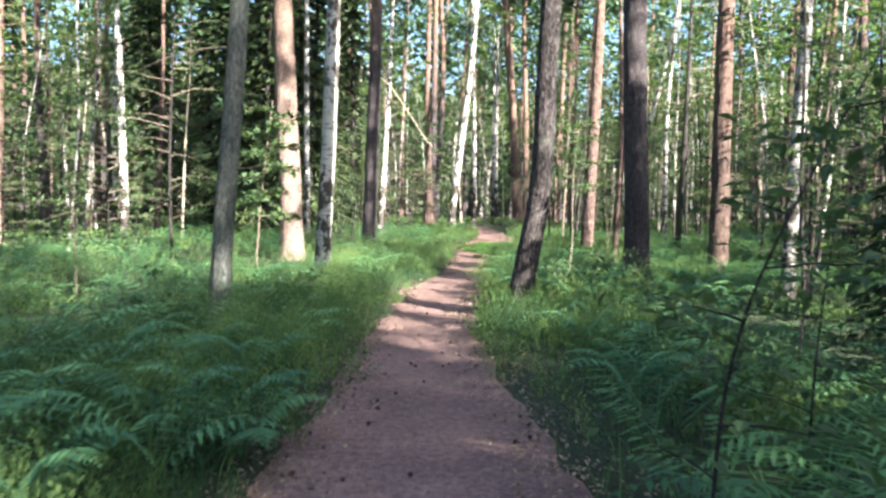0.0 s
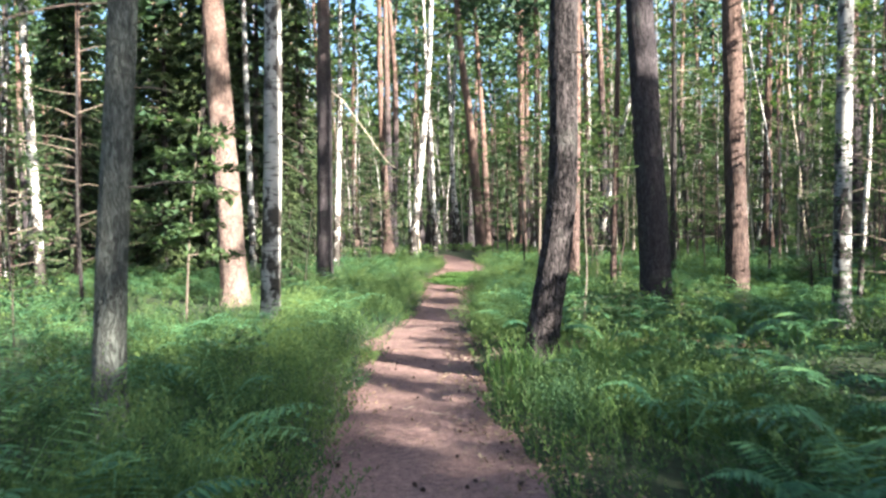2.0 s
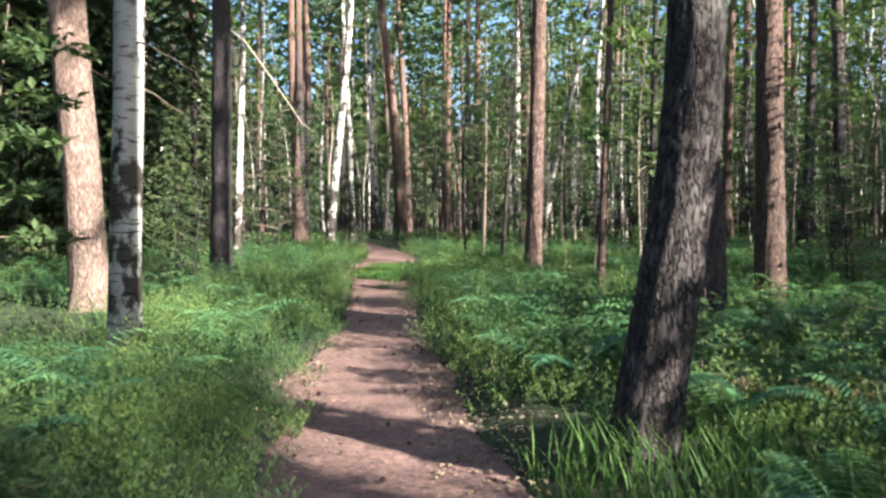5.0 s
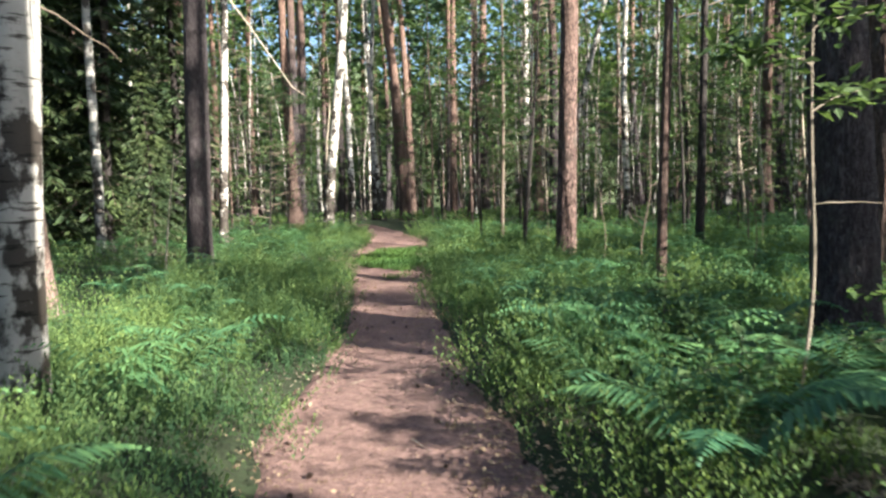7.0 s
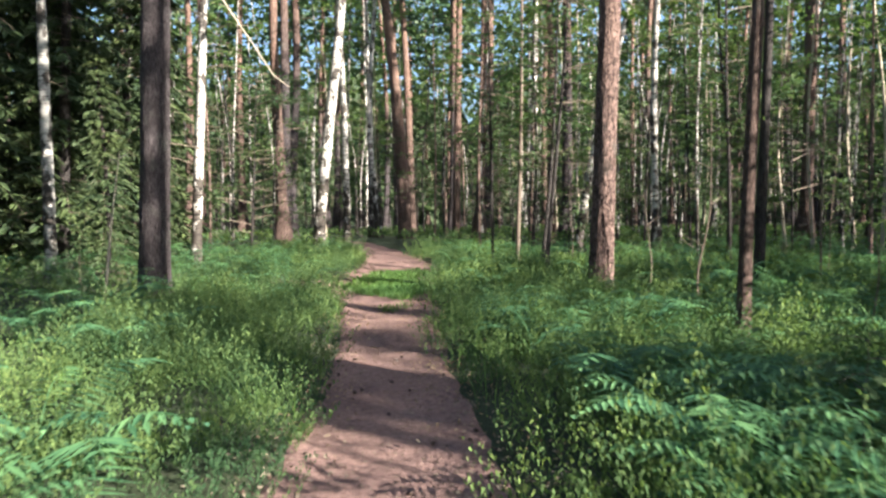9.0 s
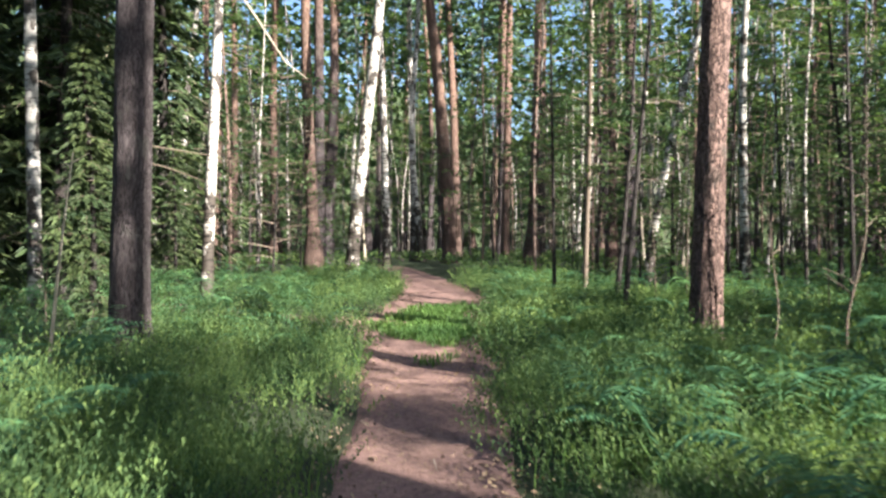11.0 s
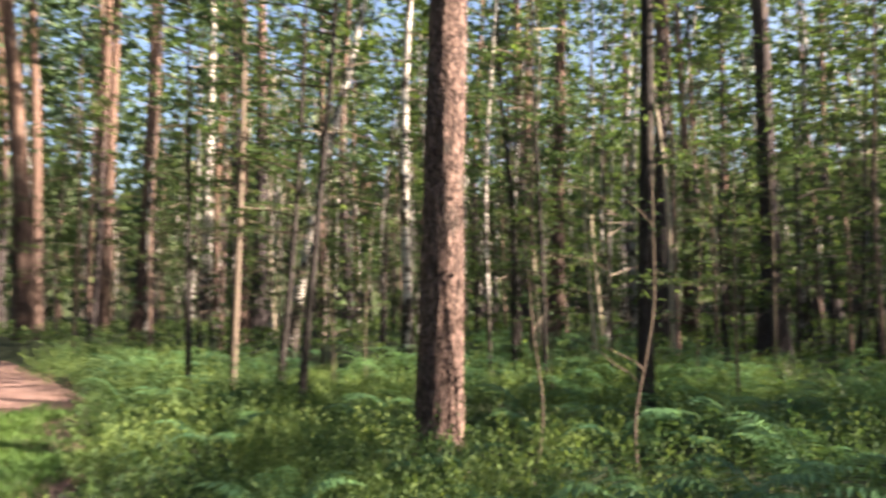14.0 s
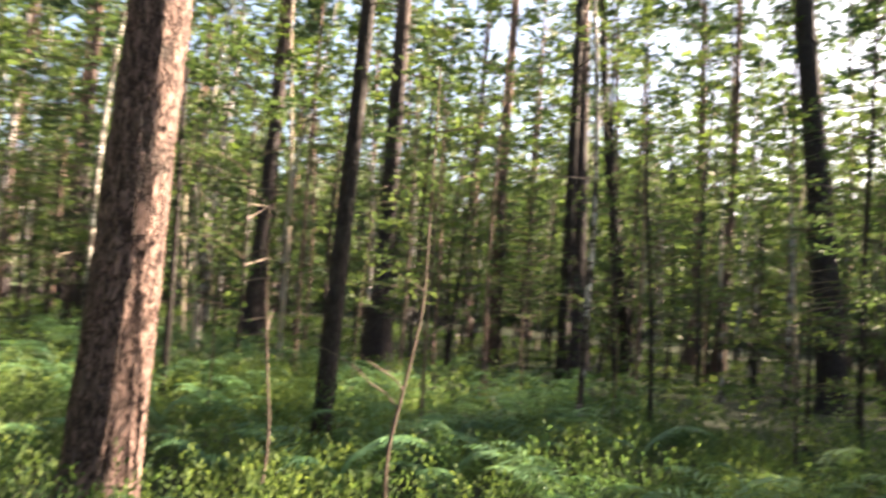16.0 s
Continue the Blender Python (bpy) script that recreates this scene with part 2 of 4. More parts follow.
# ---- mesh helpers ----
def mesh_of(name, verts, faces, mat, smooth=False):
    """A mesh from an N x 3 array and an M x 4 (or M x 3) array."""
    verts, faces = np.asarray(verts, np.float32), np.asarray(faces, np.int32)
    me = bpy.data.meshes.new(name)
    k = faces.shape[1]
    me.vertices.add(len(verts))
    me.vertices.foreach_set("co", verts.ravel())
    me.loops.add(faces.size)
    me.loops.foreach_set("vertex_index", faces.ravel())
    me.polygons.add(len(faces))
    me.polygons.foreach_set("loop_start", np.arange(0, faces.size, k, dtype=np.int32))
    me.polygons.foreach_set("use_smooth", np.full(len(faces), smooth))
    me.materials.append(mat)
    me.update(calc_edges=True)
    return me


def part(name, me, parent=None, label=""):
    ob = new(name, me)
    if parent is not None:
        ob.parent = parent
    if label:
        ob["label"] = label
    return ob


def thing(name, label, category, group="", at=(0, 0, 0), kind=""):
    e = new(name)
    e.empty_display_size = 0.2
    e.location = at
    return tagged(e, label, category, group, kind)


def unit(v):
    return v / np.maximum(np.linalg.norm(v, axis=-1, keepdims=True), 1e-9)


def leaves(c, size, slim=0.5, up=0.6, aim=None, fold=0.12):
    """Diamond-shaped leaves at the points c: quads of stem, side, tip, side."""
    n = len(c)
    a = unit(rng.normal(size=(n, 3)) * (1, 1, 0.5)) if aim is None else unit(aim + rng.normal(size=(n, 3)) * 0.25)
    nrm = unit(rng.normal(size=(n, 3)) * (1 - up) + np.array((0, 0, up)))
    side = unit(np.cross(nrm, a))
    nrm = np.cross(a, side)
    s = (size * rng.uniform(0.65, 1.25, n))[:, None]
    mid = c + a * s * 0.45
    q = np.stack([c, mid + side * s * slim * 0.5 + nrm * s * fold, c + a * s, mid - side * s * slim * 0.5 + nrm * s * fold], 1)
    return q


def leaf_mesh(name, q, mat):
    """Small three-cornered leaves: the stem end and tip of each diamond with a broad side."""
    tri = np.stack([q[:, 0] * 0.8 + q[:, 3] * 0.2, q[:, 1] * 0.6 + q[:, 2] * 0.4 - (q[:, 3] - q[:, 1]) * 0.15, q[:, 2] * 0.55 + q[:, 3] * 0.45], 1)
    return mesh_of(name, tri.reshape(-1, 3), np.arange(len(q) * 3).reshape(-1, 3), mat)


def quad_mesh(name, q, mat):
    return mesh_of(name, q.reshape(-1, 3), np.arange(len(q) * 4).reshape(-1, 4), mat)


def tube(points, radii, sides=10, cap=True):
    """Vertices and quads of a tapered tube along the points."""
    p, r = np.asarray(points, float), np.asarray(radii, float)
    t = unit(np.gradient(p, axis=0))
    ref = np.array((1.0, 0.2, 0.1)) if abs(t[0][0]) < 0.8 else np.array((0.1, 1.0, 0.2))
    a = unit(np.cross(t, ref))
    b = np.cross(t, a)
    ang = np.linspace(0, 2 * np.pi, sides, endpoint=False)
    v = p[:, None] + r[:, None, None] * (np.cos(ang)[None, :, None] * a[:, None] + np.sin(ang)[None, :, None] * b[:, None])
    i, j = np.meshgrid(np.arange(len(p) - 1), np.arange(sides), indexing="ij")
    k = (j + 1) % sides
    f = np.stack([i * sides + j, i * sides + k, (i + 1) * sides + k, (i + 1) * sides + j], -1).reshape(-1, 4)
    return v.reshape(-1, 3), f


def join(pieces):
    vs, fs, n = [], [], 0
    for v, f in pieces:
        vs.append(v)
        fs.append(f + n)
        n += len(v)
    return np.concatenate(vs), np.concatenate(fs)


def bend(ctrl, n):
    """A smooth line through control points (z, dx, dy)."""
    c = np.asarray(ctrl, float)
    z = np.linspace(c[0, 0], c[-1, 0], n)
    out = np.zeros((n, 3))
    out[:, 2] = z
    for col in (1, 2):
        lin = np.interp(z, c[:, 0], c[:, col])
        k = max(1, n // (26 if len(c) > 6 else 8))
        pad = np.concatenate([np.full(k, lin[0]), lin, lin[-1] + (lin[-1] - lin[-2]) * np.arange(1, k + 1)])
        out[:, col - 1] = np.convolve(pad, np.ones(2 * k + 1) / (2 * k + 1), "valid")
    return out


def trunk_mesh(name, ctrl, r, height, mat, sides=14, rings=24, rough=0.0, flare=0.3):
    line = bend(ctrl, rings)
    z = line[:, 2]
    rad = r * np.clip(1.06 - 0.8 * np.clip(z, 0, None) / height, 0.1, 2) * (1 + flare * np.exp(-np.clip(z, -0.3, 9) / 0.22))
    v, f = tube(line, rad, sides)
    if rough:
        g = v.reshape(rings, sides, 3)
        mid = line[:, None]
        ang = np.linspace(0, 2 * np.pi, sides, endpoint=False)[None, :]
        zz = z[:, None]
        warp = 1.3 * np.sin(zz * 2.3 + 2 * np.sin(ang)) + 0.6 * np.sin(zz * 7.1 + ang * 3)
        ridge = np.abs(np.sin(ang * 7 + warp)) * 0.6 + np.abs(np.sin(zz * 9 + 2.5 * np.sin(ang * 3 + zz))) * 0.25 + rng.uniform(0, 0.35, (rings, sides))
        lump = 0.06 * np.sin(ang * 2 + zz * 1.1) + 0.04 * np.sin(ang * 3 - zz * 2.7)
        g = mid + (g - mid) * (1 + rough * (ridge - 0.6) + lump * 0.5)[..., None]
        v = g.reshape(-1, 3)
    return mesh_of(name, v, f, mat, True)


def branch_line(start, az, length, rise, sag, n=7):
    s = np.linspace(0, 1, n)
    d = np.array((math.cos(az), math.sin(az), 0))
    wob = rng.normal(0, 0.035 * length, (n, 3)).cumsum(0) * 0.5
    wob[0] = 0
    return np.asarray(start) + d * (s * length)[:, None] + np.array((0, 0, 1)) * (rise * s - sag * s * s)[:, None] * length + wob


def twig(start, az, length, rise, sag, r0, sides=5):
    line = branch_line(start, az, length, rise, sag)
    core = line if sides > 4 else line[::2]
    return tube(core, np.linspace(r0, r0 * 0.25, len(core)), min(sides, 5) if sides > 4 else 3), line


# ---- crowns ----
def pine_crown(z0, z1, spread, lean, clumps=30, per=30):
    q, wood = [], []
    for i in range(clumps):
        k = (i + rng.random()) / clumps
        z = z0 + (z1 - z0) * k
        st = np.array((np.interp(z, lean[:, 2], lean[:, 0]), np.interp(z, lean[:, 2], lean[:, 1]), z))
        ln = spread * (1.05 - 0.6 * k) * rng.uniform(0.5, 1.1)
        tb, line = twig(st, rng.uniform(0, 6.28), ln, 0.35, 0.2, 0.035, 4)
        wood.append(tb)
        ends = line[rng.integers(3, 7, per)] + rng.normal(0, 0.24, (per, 3))
        q.append(leaves(ends, 0.52, 0.5, 0.4))
    return np.concatenate(q), join(wood)


def leafy_crown(z0, z1, spread, lean, limbs=26, per=45, size=0.10, low_wide=0.0, sag=0.3):
    q, wood = [], []
    for i in range(limbs):
        k = (i + rng.random()) / limbs
        z = z0 + (z1 - z0) * k
        st = np.array((np.interp(z, lean[:, 2], lean[:, 0]), np.interp(z, lean[:, 2], lean[:, 1]), z))
        ln = spread * (0.45 + 0.75 * math.sin(3.14 * min(1, k * 0.8 + 0.2))) * rng.uniform(0.55, 1.15)
        tb, line = twig(st, rng.uniform(0, 6.28), ln, 0.35, sag, 0.014, 3)
        wood.append(tb)
        tufts = rng.uniform(0.25, 1.0, 6) ** 0.7 * 6
        f = np.clip(tufts[rng.integers(0, 6, per)] + rng.normal(0, 0.22, per), 0, 6)
        lo = np.minimum(f.astype(int), 5)
        pos = line[lo] + (line[lo + 1] - line[lo]) * (f - lo)[:, None]
        pos = pos + rng.normal(0, 1, (per, 3)) * np.array((0.105, 0.105, 0.05)) * (0.6 + ln * 0.4)
        q.append(leaves(pos, size, 0.6, 0.75))
    return np.concatenate(q), join(wood)


def spruce_crown(z0, z1, spread, whorls=26, per=34, size=0.27):
    q, wood = [], []
    for i in range(whorls):
        k = i / whorls
        z = z0 + (z1 - z0) * k
        for j in range(6):
            ln = spread * (1 - 0.88 * k) * rng.uniform(0.75, 1.1)
            az = j * 1.047 + i * 0.53 + rng.uniform(-0.2, 0.2)
            tb, line = twig((0, 0, z + rng.uniform(-0.2, 0.2)), az, ln, 0.05, 0.42, 0.018, 3)
            if j % 2:
                wood.append(tb)
            f = rng.uniform(0.6, 6, per)
            lo = np.minimum(f.astype(int), 5)
            pos = line[lo] + (line[lo + 1] - line[lo]) * (f - lo)[:, None]
            out = np.array((math.cos(az), math.sin(az), -0.75))
            side = np.array((-math.sin(az), math.cos(az), 0)) * rng.choice([-0.9, 0.9], per)[:, None]
            q.append(leaves(pos, size * 1.2, 0.26, 0.5, out + side))
    return np.concatenate(q), join(wood)


def dead_twigs(lean, z0, z1, r, count, lo=0.3, hi=1.1, sides=4):
    out = []
    for _ in range(count):
        z = rng.uniform(z0, z1)
        st = np.array((np.interp(z, lean[:, 2], lean[:, 0]), np.interp(z, lean[:, 2], lean[:, 1]), z))
        out.append(twig(st, rng.uniform(0, 6.28), r + rng.uniform(lo, hi), rng.uniform(-0.2, 0.3), 0.25, 0.011, sides)[0])
    return out


# ---- ground and path ----
def graded(lo, hi, step, far):
    mid = np.arange(lo, hi + step * 0.5, step)
    grow = np.cumsum(np.geomspace(step * 1.5, far * 0.35, 22))
    return np.concatenate([lo - grow[::-1], mid, hi + grow])


gx, gy = graded(-9.0, 11.0, 0.22, 1500), graded(-2.0, 44.0, 0.28, 1500)
GX, GY = np.meshgrid(gx, gy)
gi, gj = np.meshgrid(np.arange(len(gy) - 1), np.arange(len(gx) - 1), indexing="ij")
w = len(gx)
gf = np.stack([gi * w + gj, gi * w + gj + 1, (gi + 1) * w + gj + 1, (gi + 1) * w + gj], -1).reshape(-1, 4)
ground = new("ground", mesh_of("ground", np.stack([GX.ravel(), GY.ravel(), ground_z(GX.ravel(), GY.ravel())], 1), gf, MAT_GROUND, True))
tagged(ground, "dark forest floor of humus, needles and moss", "ground", kind="structure")

py = np.arange(-12.0, 53.0, 0.12)
pu = np.linspace(-1, 1, 29)
PU, PY = np.meshgrid(pu, py)
ragged = 1.28 + 0.10 * wave(PY, PU * 0 + np.sign(PU) * 3, 2.6) + 0.06 * wave(PY, PU * 0, 7.0, 1)
PX = path_mid(PY) + PU * path_half(PY) * ragged
pi_, pj = np.meshgrid(np.arange(len(py) - 1), np.arange(len(pu) - 1), indexing="ij")
w = len(pu)
pf = np.stack([pi_ * w + pj, pi_ * w + pj + 1, (pi_ + 1) * w + pj + 1, (pi_ + 1) * w + pj], -1).reshape(-1, 4)
PZ = path_z(PX, PY) - 0.16 * np.clip((np.abs(PU) - 0.72) / 0.28, 0, 1) ** 1.5
forest_path = new("path", mesh_of("path", np.stack([PX.ravel(), PY.ravel(), PZ.ravel()], 1), pf, MAT_PATH, True))
tagged(forest_path, "narrow trodden footpath of reddish brown soil", "path", kind="structure")


SIDE = np.array([(1.0, 26.3), (0.0, 26.7), (-1.2, 27.2), (-2.6, 28.2), (-4.5, 29.6)])


def side_off(x, y):
    """How far a point lies from the small trail that branches off."""
    x, y = np.asarray(x, float), np.asarray(y, float)
    best = np.full(np.shape(x), 99.0)
    for (ax, ay), (bx, by) in zip(SIDE[:-1], SIDE[1:]):
        t = np.clip(((x - ax) * (bx - ax) + (y - ay) * (by - ay)) / ((bx - ax) ** 2 + (by - ay) ** 2), 0, 1)
        best = np.minimum(best, np.hypot(x - ax - t * (bx - ax), y - ay - t * (by - ay)))
    return best


sx = np.interp(np.linspace(0, 1, 60), np.linspace(0, 1, 5), SIDE[:, 0])
sy = np.interp(np.linspace(0, 1, 60), np.linspace(0, 1, 5), SIDE[:, 1])
SU, SI = np.meshgrid(np.linspace(-1, 1, 11), np.arange(60))
TX, TY = sx[SI] + SU * 0.16, sy[SI] + SU * (0.42 + 0.08 * wave(SI * 0.3, SU * 0, 2.0))
TZ = ground_z(TX, TY) + 0.035 - 0.09 * np.abs(SU) ** 3 + 0.008 * wave(TX, TY, 7.0)
ti, tj = np.meshgrid(np.arange(59), np.arange(10), indexing="ij")
tf = np.stack([ti * 11 + tj, (ti + 1) * 11 + tj, (ti + 1) * 11 + tj + 1, ti * 11 + tj + 1], -1).reshape(-1, 4)
side_path = new("path_side", mesh_of("path_side", np.stack([TX.ravel(), TY.ravel(), TZ.ravel()], 1), tf, MAT_PATH, True))
tagged(side_path, "small sandy trail branching off the footpath", "path", kind="structure")


# ---- named trees along the walk ----
def stand_tree(kind, x, y, r, lean, height=19.0, mat=None, label="", fine=False, twigs=4):
    """A tree whose stem goes through the points (z, dx, dy), with its limbs and crown."""
    z = float(ground_z(x, y))
    words = {"pine": ("pine_tree", "tall pine with fissured grey-brown bark and high crown", "pine"),
             "birch": ("birch_tree", "slender birch with white bark and dark marks", "birch"),
             "dark": ("forest_tree", "dark-barked tree with a rough shaded stem", "tree"),
             "thin": ("young_tree", "thin young tree with a bare dark stem", "young tree")}[kind]
    th = thing(words[0], label or words[1], words[2], at=(x, y, z))
    lz, lx, ly = lean[-1]
    ratio = height / max(lz, 0.5)
    top = (height, lx * (1 + (ratio - 1) * 0.45), ly * (1 + (ratio - 1) * 0.45))
    ctrl = [(-0.35, lean[0][1], lean[0][2]), *[(a - z if i else 0.05, b, c) for i, (a, b, c) in enumerate(lean)], top]
    mat = mat or {"pine": MAT_PINE, "birch": MAT_BIRCH, "dark": MAT_DARK, "thin": MAT_DARK}[kind]
    rings, sides = (150, 44) if fine else (36, 14)
    part("trunk", trunk_mesh("trunk", ctrl, r, height, mat, sides, rings, (0.13 if kind != "birch" else 0.03) if fine else 0.0), th)
    line = bend(ctrl, 60)
    for v, f in dead_twigs(line, 1.6, min(9.0, height * 0.6), r, twigs, sides=6):
        part("branch", mesh_of("branch", v, f, MAT_TWIG, True), th, "thin dead side branch")
    if kind == "pine":
        q, wd = pine_crown(height * 0.6, height, 2.3, line)
        leafm = MAT_NEEDLES
    elif kind == "birch":
        q, wd = leafy_crown(height * 0.45, height, 1.7, line, 30, 40, 0.13)
        leafm = MAT_BIRCH_LEAF
    elif kind == "dark":
        q, wd = leafy_crown(height * 0.4, height, 2.0, line, 30, 42, 0.14)
        leafm = MAT_LEAF
    else:
        q, wd = leafy_crown(height * 0.35, height, 1.1, line, 22, 26, 0.10)
        leafm = MAT_LEAF
    part("crown", quad_mesh("crown", q, leafm), th, "green foliage of the crown")
    tagged(part("branchwork", mesh_of("branchwork", *wd, MAT_TWIG), th), kind="stuff")
    return th


stand_tree("dark", -2.57, 8.7, .115, [(0, 0, 0), (2.0, .12, 0), (3.85, .27, 0)], 13, MAT_MOSSY, "leaning tree with mossy grey bark beside ferns", True, 6)
stand_tree("pine", -3.88, 20.0, .28, [(0, 0, 0), (3.2, -.2, 0), (6.8, -.38, 0)], 22, MAT_PINE_PALE, "sunlit pine with pale reddish bark", True, 3)
stand_tree("birch", -2.39, 14.95, .15, [(.0, 0, 0), (2.49, .15, -.02), (4.61, .19, -.02)], 17, MAT_BIRCH_GREY, "stout birch with grey-white scarred bark by the path", True, 3)
sagging = stand_tree("pine", -2.33, 23.8, .21, [(.0, 0, 0), (3.1, .1, -.01), (5.06, .13, -.02)], 21, label="straight dark pine with fissured bark", fine=True)
hang = np.array([(0.15, 0, 5.5), (0.6, .15, 5.15), (1.0, .25, 4.6), (1.45, .4, 3.95), (1.75, .47, 3.5), (2.0, .5, 3.32)])
part("branch", mesh_of("branch", *tube(hang, (0.02, 0.017, 0.014, 0.012, 0.011, 0.005), 7), MAT_PALE_TWIG, True), sagging, "long pale dead branch hanging down")
stand_tree("birch", -2.46, 29.59, .11, [(0, 0, 0), (3.48, .16, -.02), (6.37, .3, -.04)], 15, twigs=5)
stand_tree("birch", -5.05, 28.45, .115, [(0, 0, 0), (3.13, -.04, .01), (5.51, -.08, .01)], 16, MAT_BIRCH_GREY)
stand_tree("pine", -0.55, 38.32, .175, [(0, 0, 0), (4.76, -.05, .01), (8.81, -.04, .01)], 21)
stand_tree("birch", 0.26, 33.57, .158, [(0, 0, 0), (4.2, .41, -.08), (7.59, .83, -.15)], 17, label="leaning birch with bright white bark")
stand_tree("birch", 1.67, 41.84, .14, [(0, 0, 0), (5.54, -.1, .01), (11.3, -.33, .05)], 17)
stand_tree("birch", 3.21, 44.3, .14, [(0, 0, 0), (4.9, -.52, .1), (12.3, -.05, 0)], 17)
stand_tree("birch", 2.92, 45.3, .14, [(0, 0, 0), (5.0, 0, 0), (10.5, -.16, 0)], 17)
stand_tree("pine", 4.24, 43.9, .266, [(0, 0, 0), (6.98, -.4, .05), (12.24, -1.0, .14)], 21, MAT_PINE_RED)
stand_tree("pine", 5.28, 49.19, .208, [(0, 0, 0), (8.05, -.19, .03), (14.33, -.54, .07)], 21, MAT_PINE_RED)
stand_tree("pine", 6.55, 44.84, .182, [(0, 0, 0), (7.25, .14, -.01), (12.76, .23, -.03)], 20, MAT_PINE_RED)
stand_tree("pine", 9.2, 49.5, .275, [(0, 0, 0), (8.2, .06, 0), (14.7, .2, 0)], 21)
stand_tree("pine", 1.18, 10.8, .155, [(0, -.11, .01), (.5, -.06, 0), (1.36, .11, -.01), (2.2, .2, -.02), (3.33, .21, -.03)], 17, MAT_FURROWED, "crooked pine with deeply furrowed dark bark at the path edge", True, 3)
stand_tree("pine", 3.86, 15.04, .235, [(0, 0, 0), (2.77, -.13, .02), (4.7, -.24, .03)], 21, label="thick grey-brown pine with fissured bark among ferns", fine=True, twigs=3)
stand_tree("pine", 6.31, 17.54, .205, [(0, 0, 0), (3.05, -.02, .01), (5.49, -.05, .01)], 21, MAT_PINE_RED, "sunlit pine with reddish bark", True, 3)
stand_tree("birch", 6.38, 14.17, .126, [(0, 0, 0), (2.92, .05, 0), (5.15, .16, 0)], 22, MAT_BIRCH_GREY)
stand_tree("birch", 7.75, 15.95, .05, [(0, 0, 0), (2.53, .23, 0), (4.27, .32, 0)], 8)
stand_tree("pine", 4.32, 23.21, .175, [(0, 0, 0), (2.14, .07, -.01), (4.35, .16, -.02)], 20, MAT_PINE_UMBER, "pine with plated reddish bark, half in sunlight", True, 0)
stand_tree("pine", 4.32, 19.35, .07, [(0, 0, 0), (2.17, .07, -.01), (4.05, .18, -.03)], 16, MAT_PINE_RED, "slim bent pine with brown bark")
stand_tree("thin", 4.2, 25.49, .042, [(0, 0, 0), (2.33, .19, -.03), (4.49, .38, -.05)], 7)
stand_tree("birch", 7.8, 33.51, .113, [(0, 0, 0), (4.02, .64, -.09), (8.52, 1.81, -.25)], 14, label="strongly leaning birch with white bark")
stand_tree("thin", 3.86, 27.97, .037, [(0, 0, 0), (2.53, -.03, 0), (4.5, -.07, .01)], 6)
stand_tree("birch", 11.5, 49.4, .24, [(0, 0, 0), (8.3, .06, -.01), (14.8, .14, -.03)], 19)
stand_tree("thin", 11.64, 46.54, .15, [(0, 0, 0), (5.42, -.03, 0), (11.32, -.13, .02)], 14)
stand_tree("dark", 7.15, 23.41, .086, [(0, 0, 0), (1.98, .04, -.05), (4.25, .08, -.11)], 12)
stand_tree("dark", 15.97, 22.95, .121, [(0, 0, 0), (3.65, .01, 0), (6.88, -.02, .02)], 15)
stand_tree("birch", 23.36, 23.5, .09, [(0, 0, 0), (3.11, -.31, .41), (6.95, -.39, .52)], 14)
stand_tree("dark", 24.07, 22.44, .196, [(0, 0, 0), (3.88, -.4, .54), (7.71, -.75, 1.01)], 16)
stand_tree("dark", 17.73, 17.91, .27, [(0, 0, 0), (4.26, -.15, .42), (8.27, -.31, .85)], 18)
stand_tree("thin", 4.58, 26.87, .045, [(0, 0, 0), (1.84, .16, -.03), (3.41, .26, -.05)], 6)
stand_tree("birch", -11.08, 26.73, .148, [(0, 0, 0), (4.59, -.13, 0), (8.43, -.31, 0)], 16)
stand_tree("pine", -10.7, 35.0, .232, [(0, 0, 0), (5.59, -.15, 0), (10.62, -.24, 0)], 20, MAT_PINE_RED)
stand_tree("birch", -13.44, 28.73, .10, [(0, 0, 0), (3.75, .33, 0), (6.87, .56, 0)], 13)
stand_tree("pine", -9.68, 25.89, .1, [(0, 0, 0), (2.07, .06, 0), (3.58, .15, 0)], 13, MAT_PINE_RED)
stand_tree("thin", 8.2, 25.97, .04, [(0, 0, 0), (2.06, -.01, .01), (4.01, -.07, .07)], 7)
TAKEN = [tuple(o.location[:2]) for o in scene.objects if o.type == "EMPTY"]


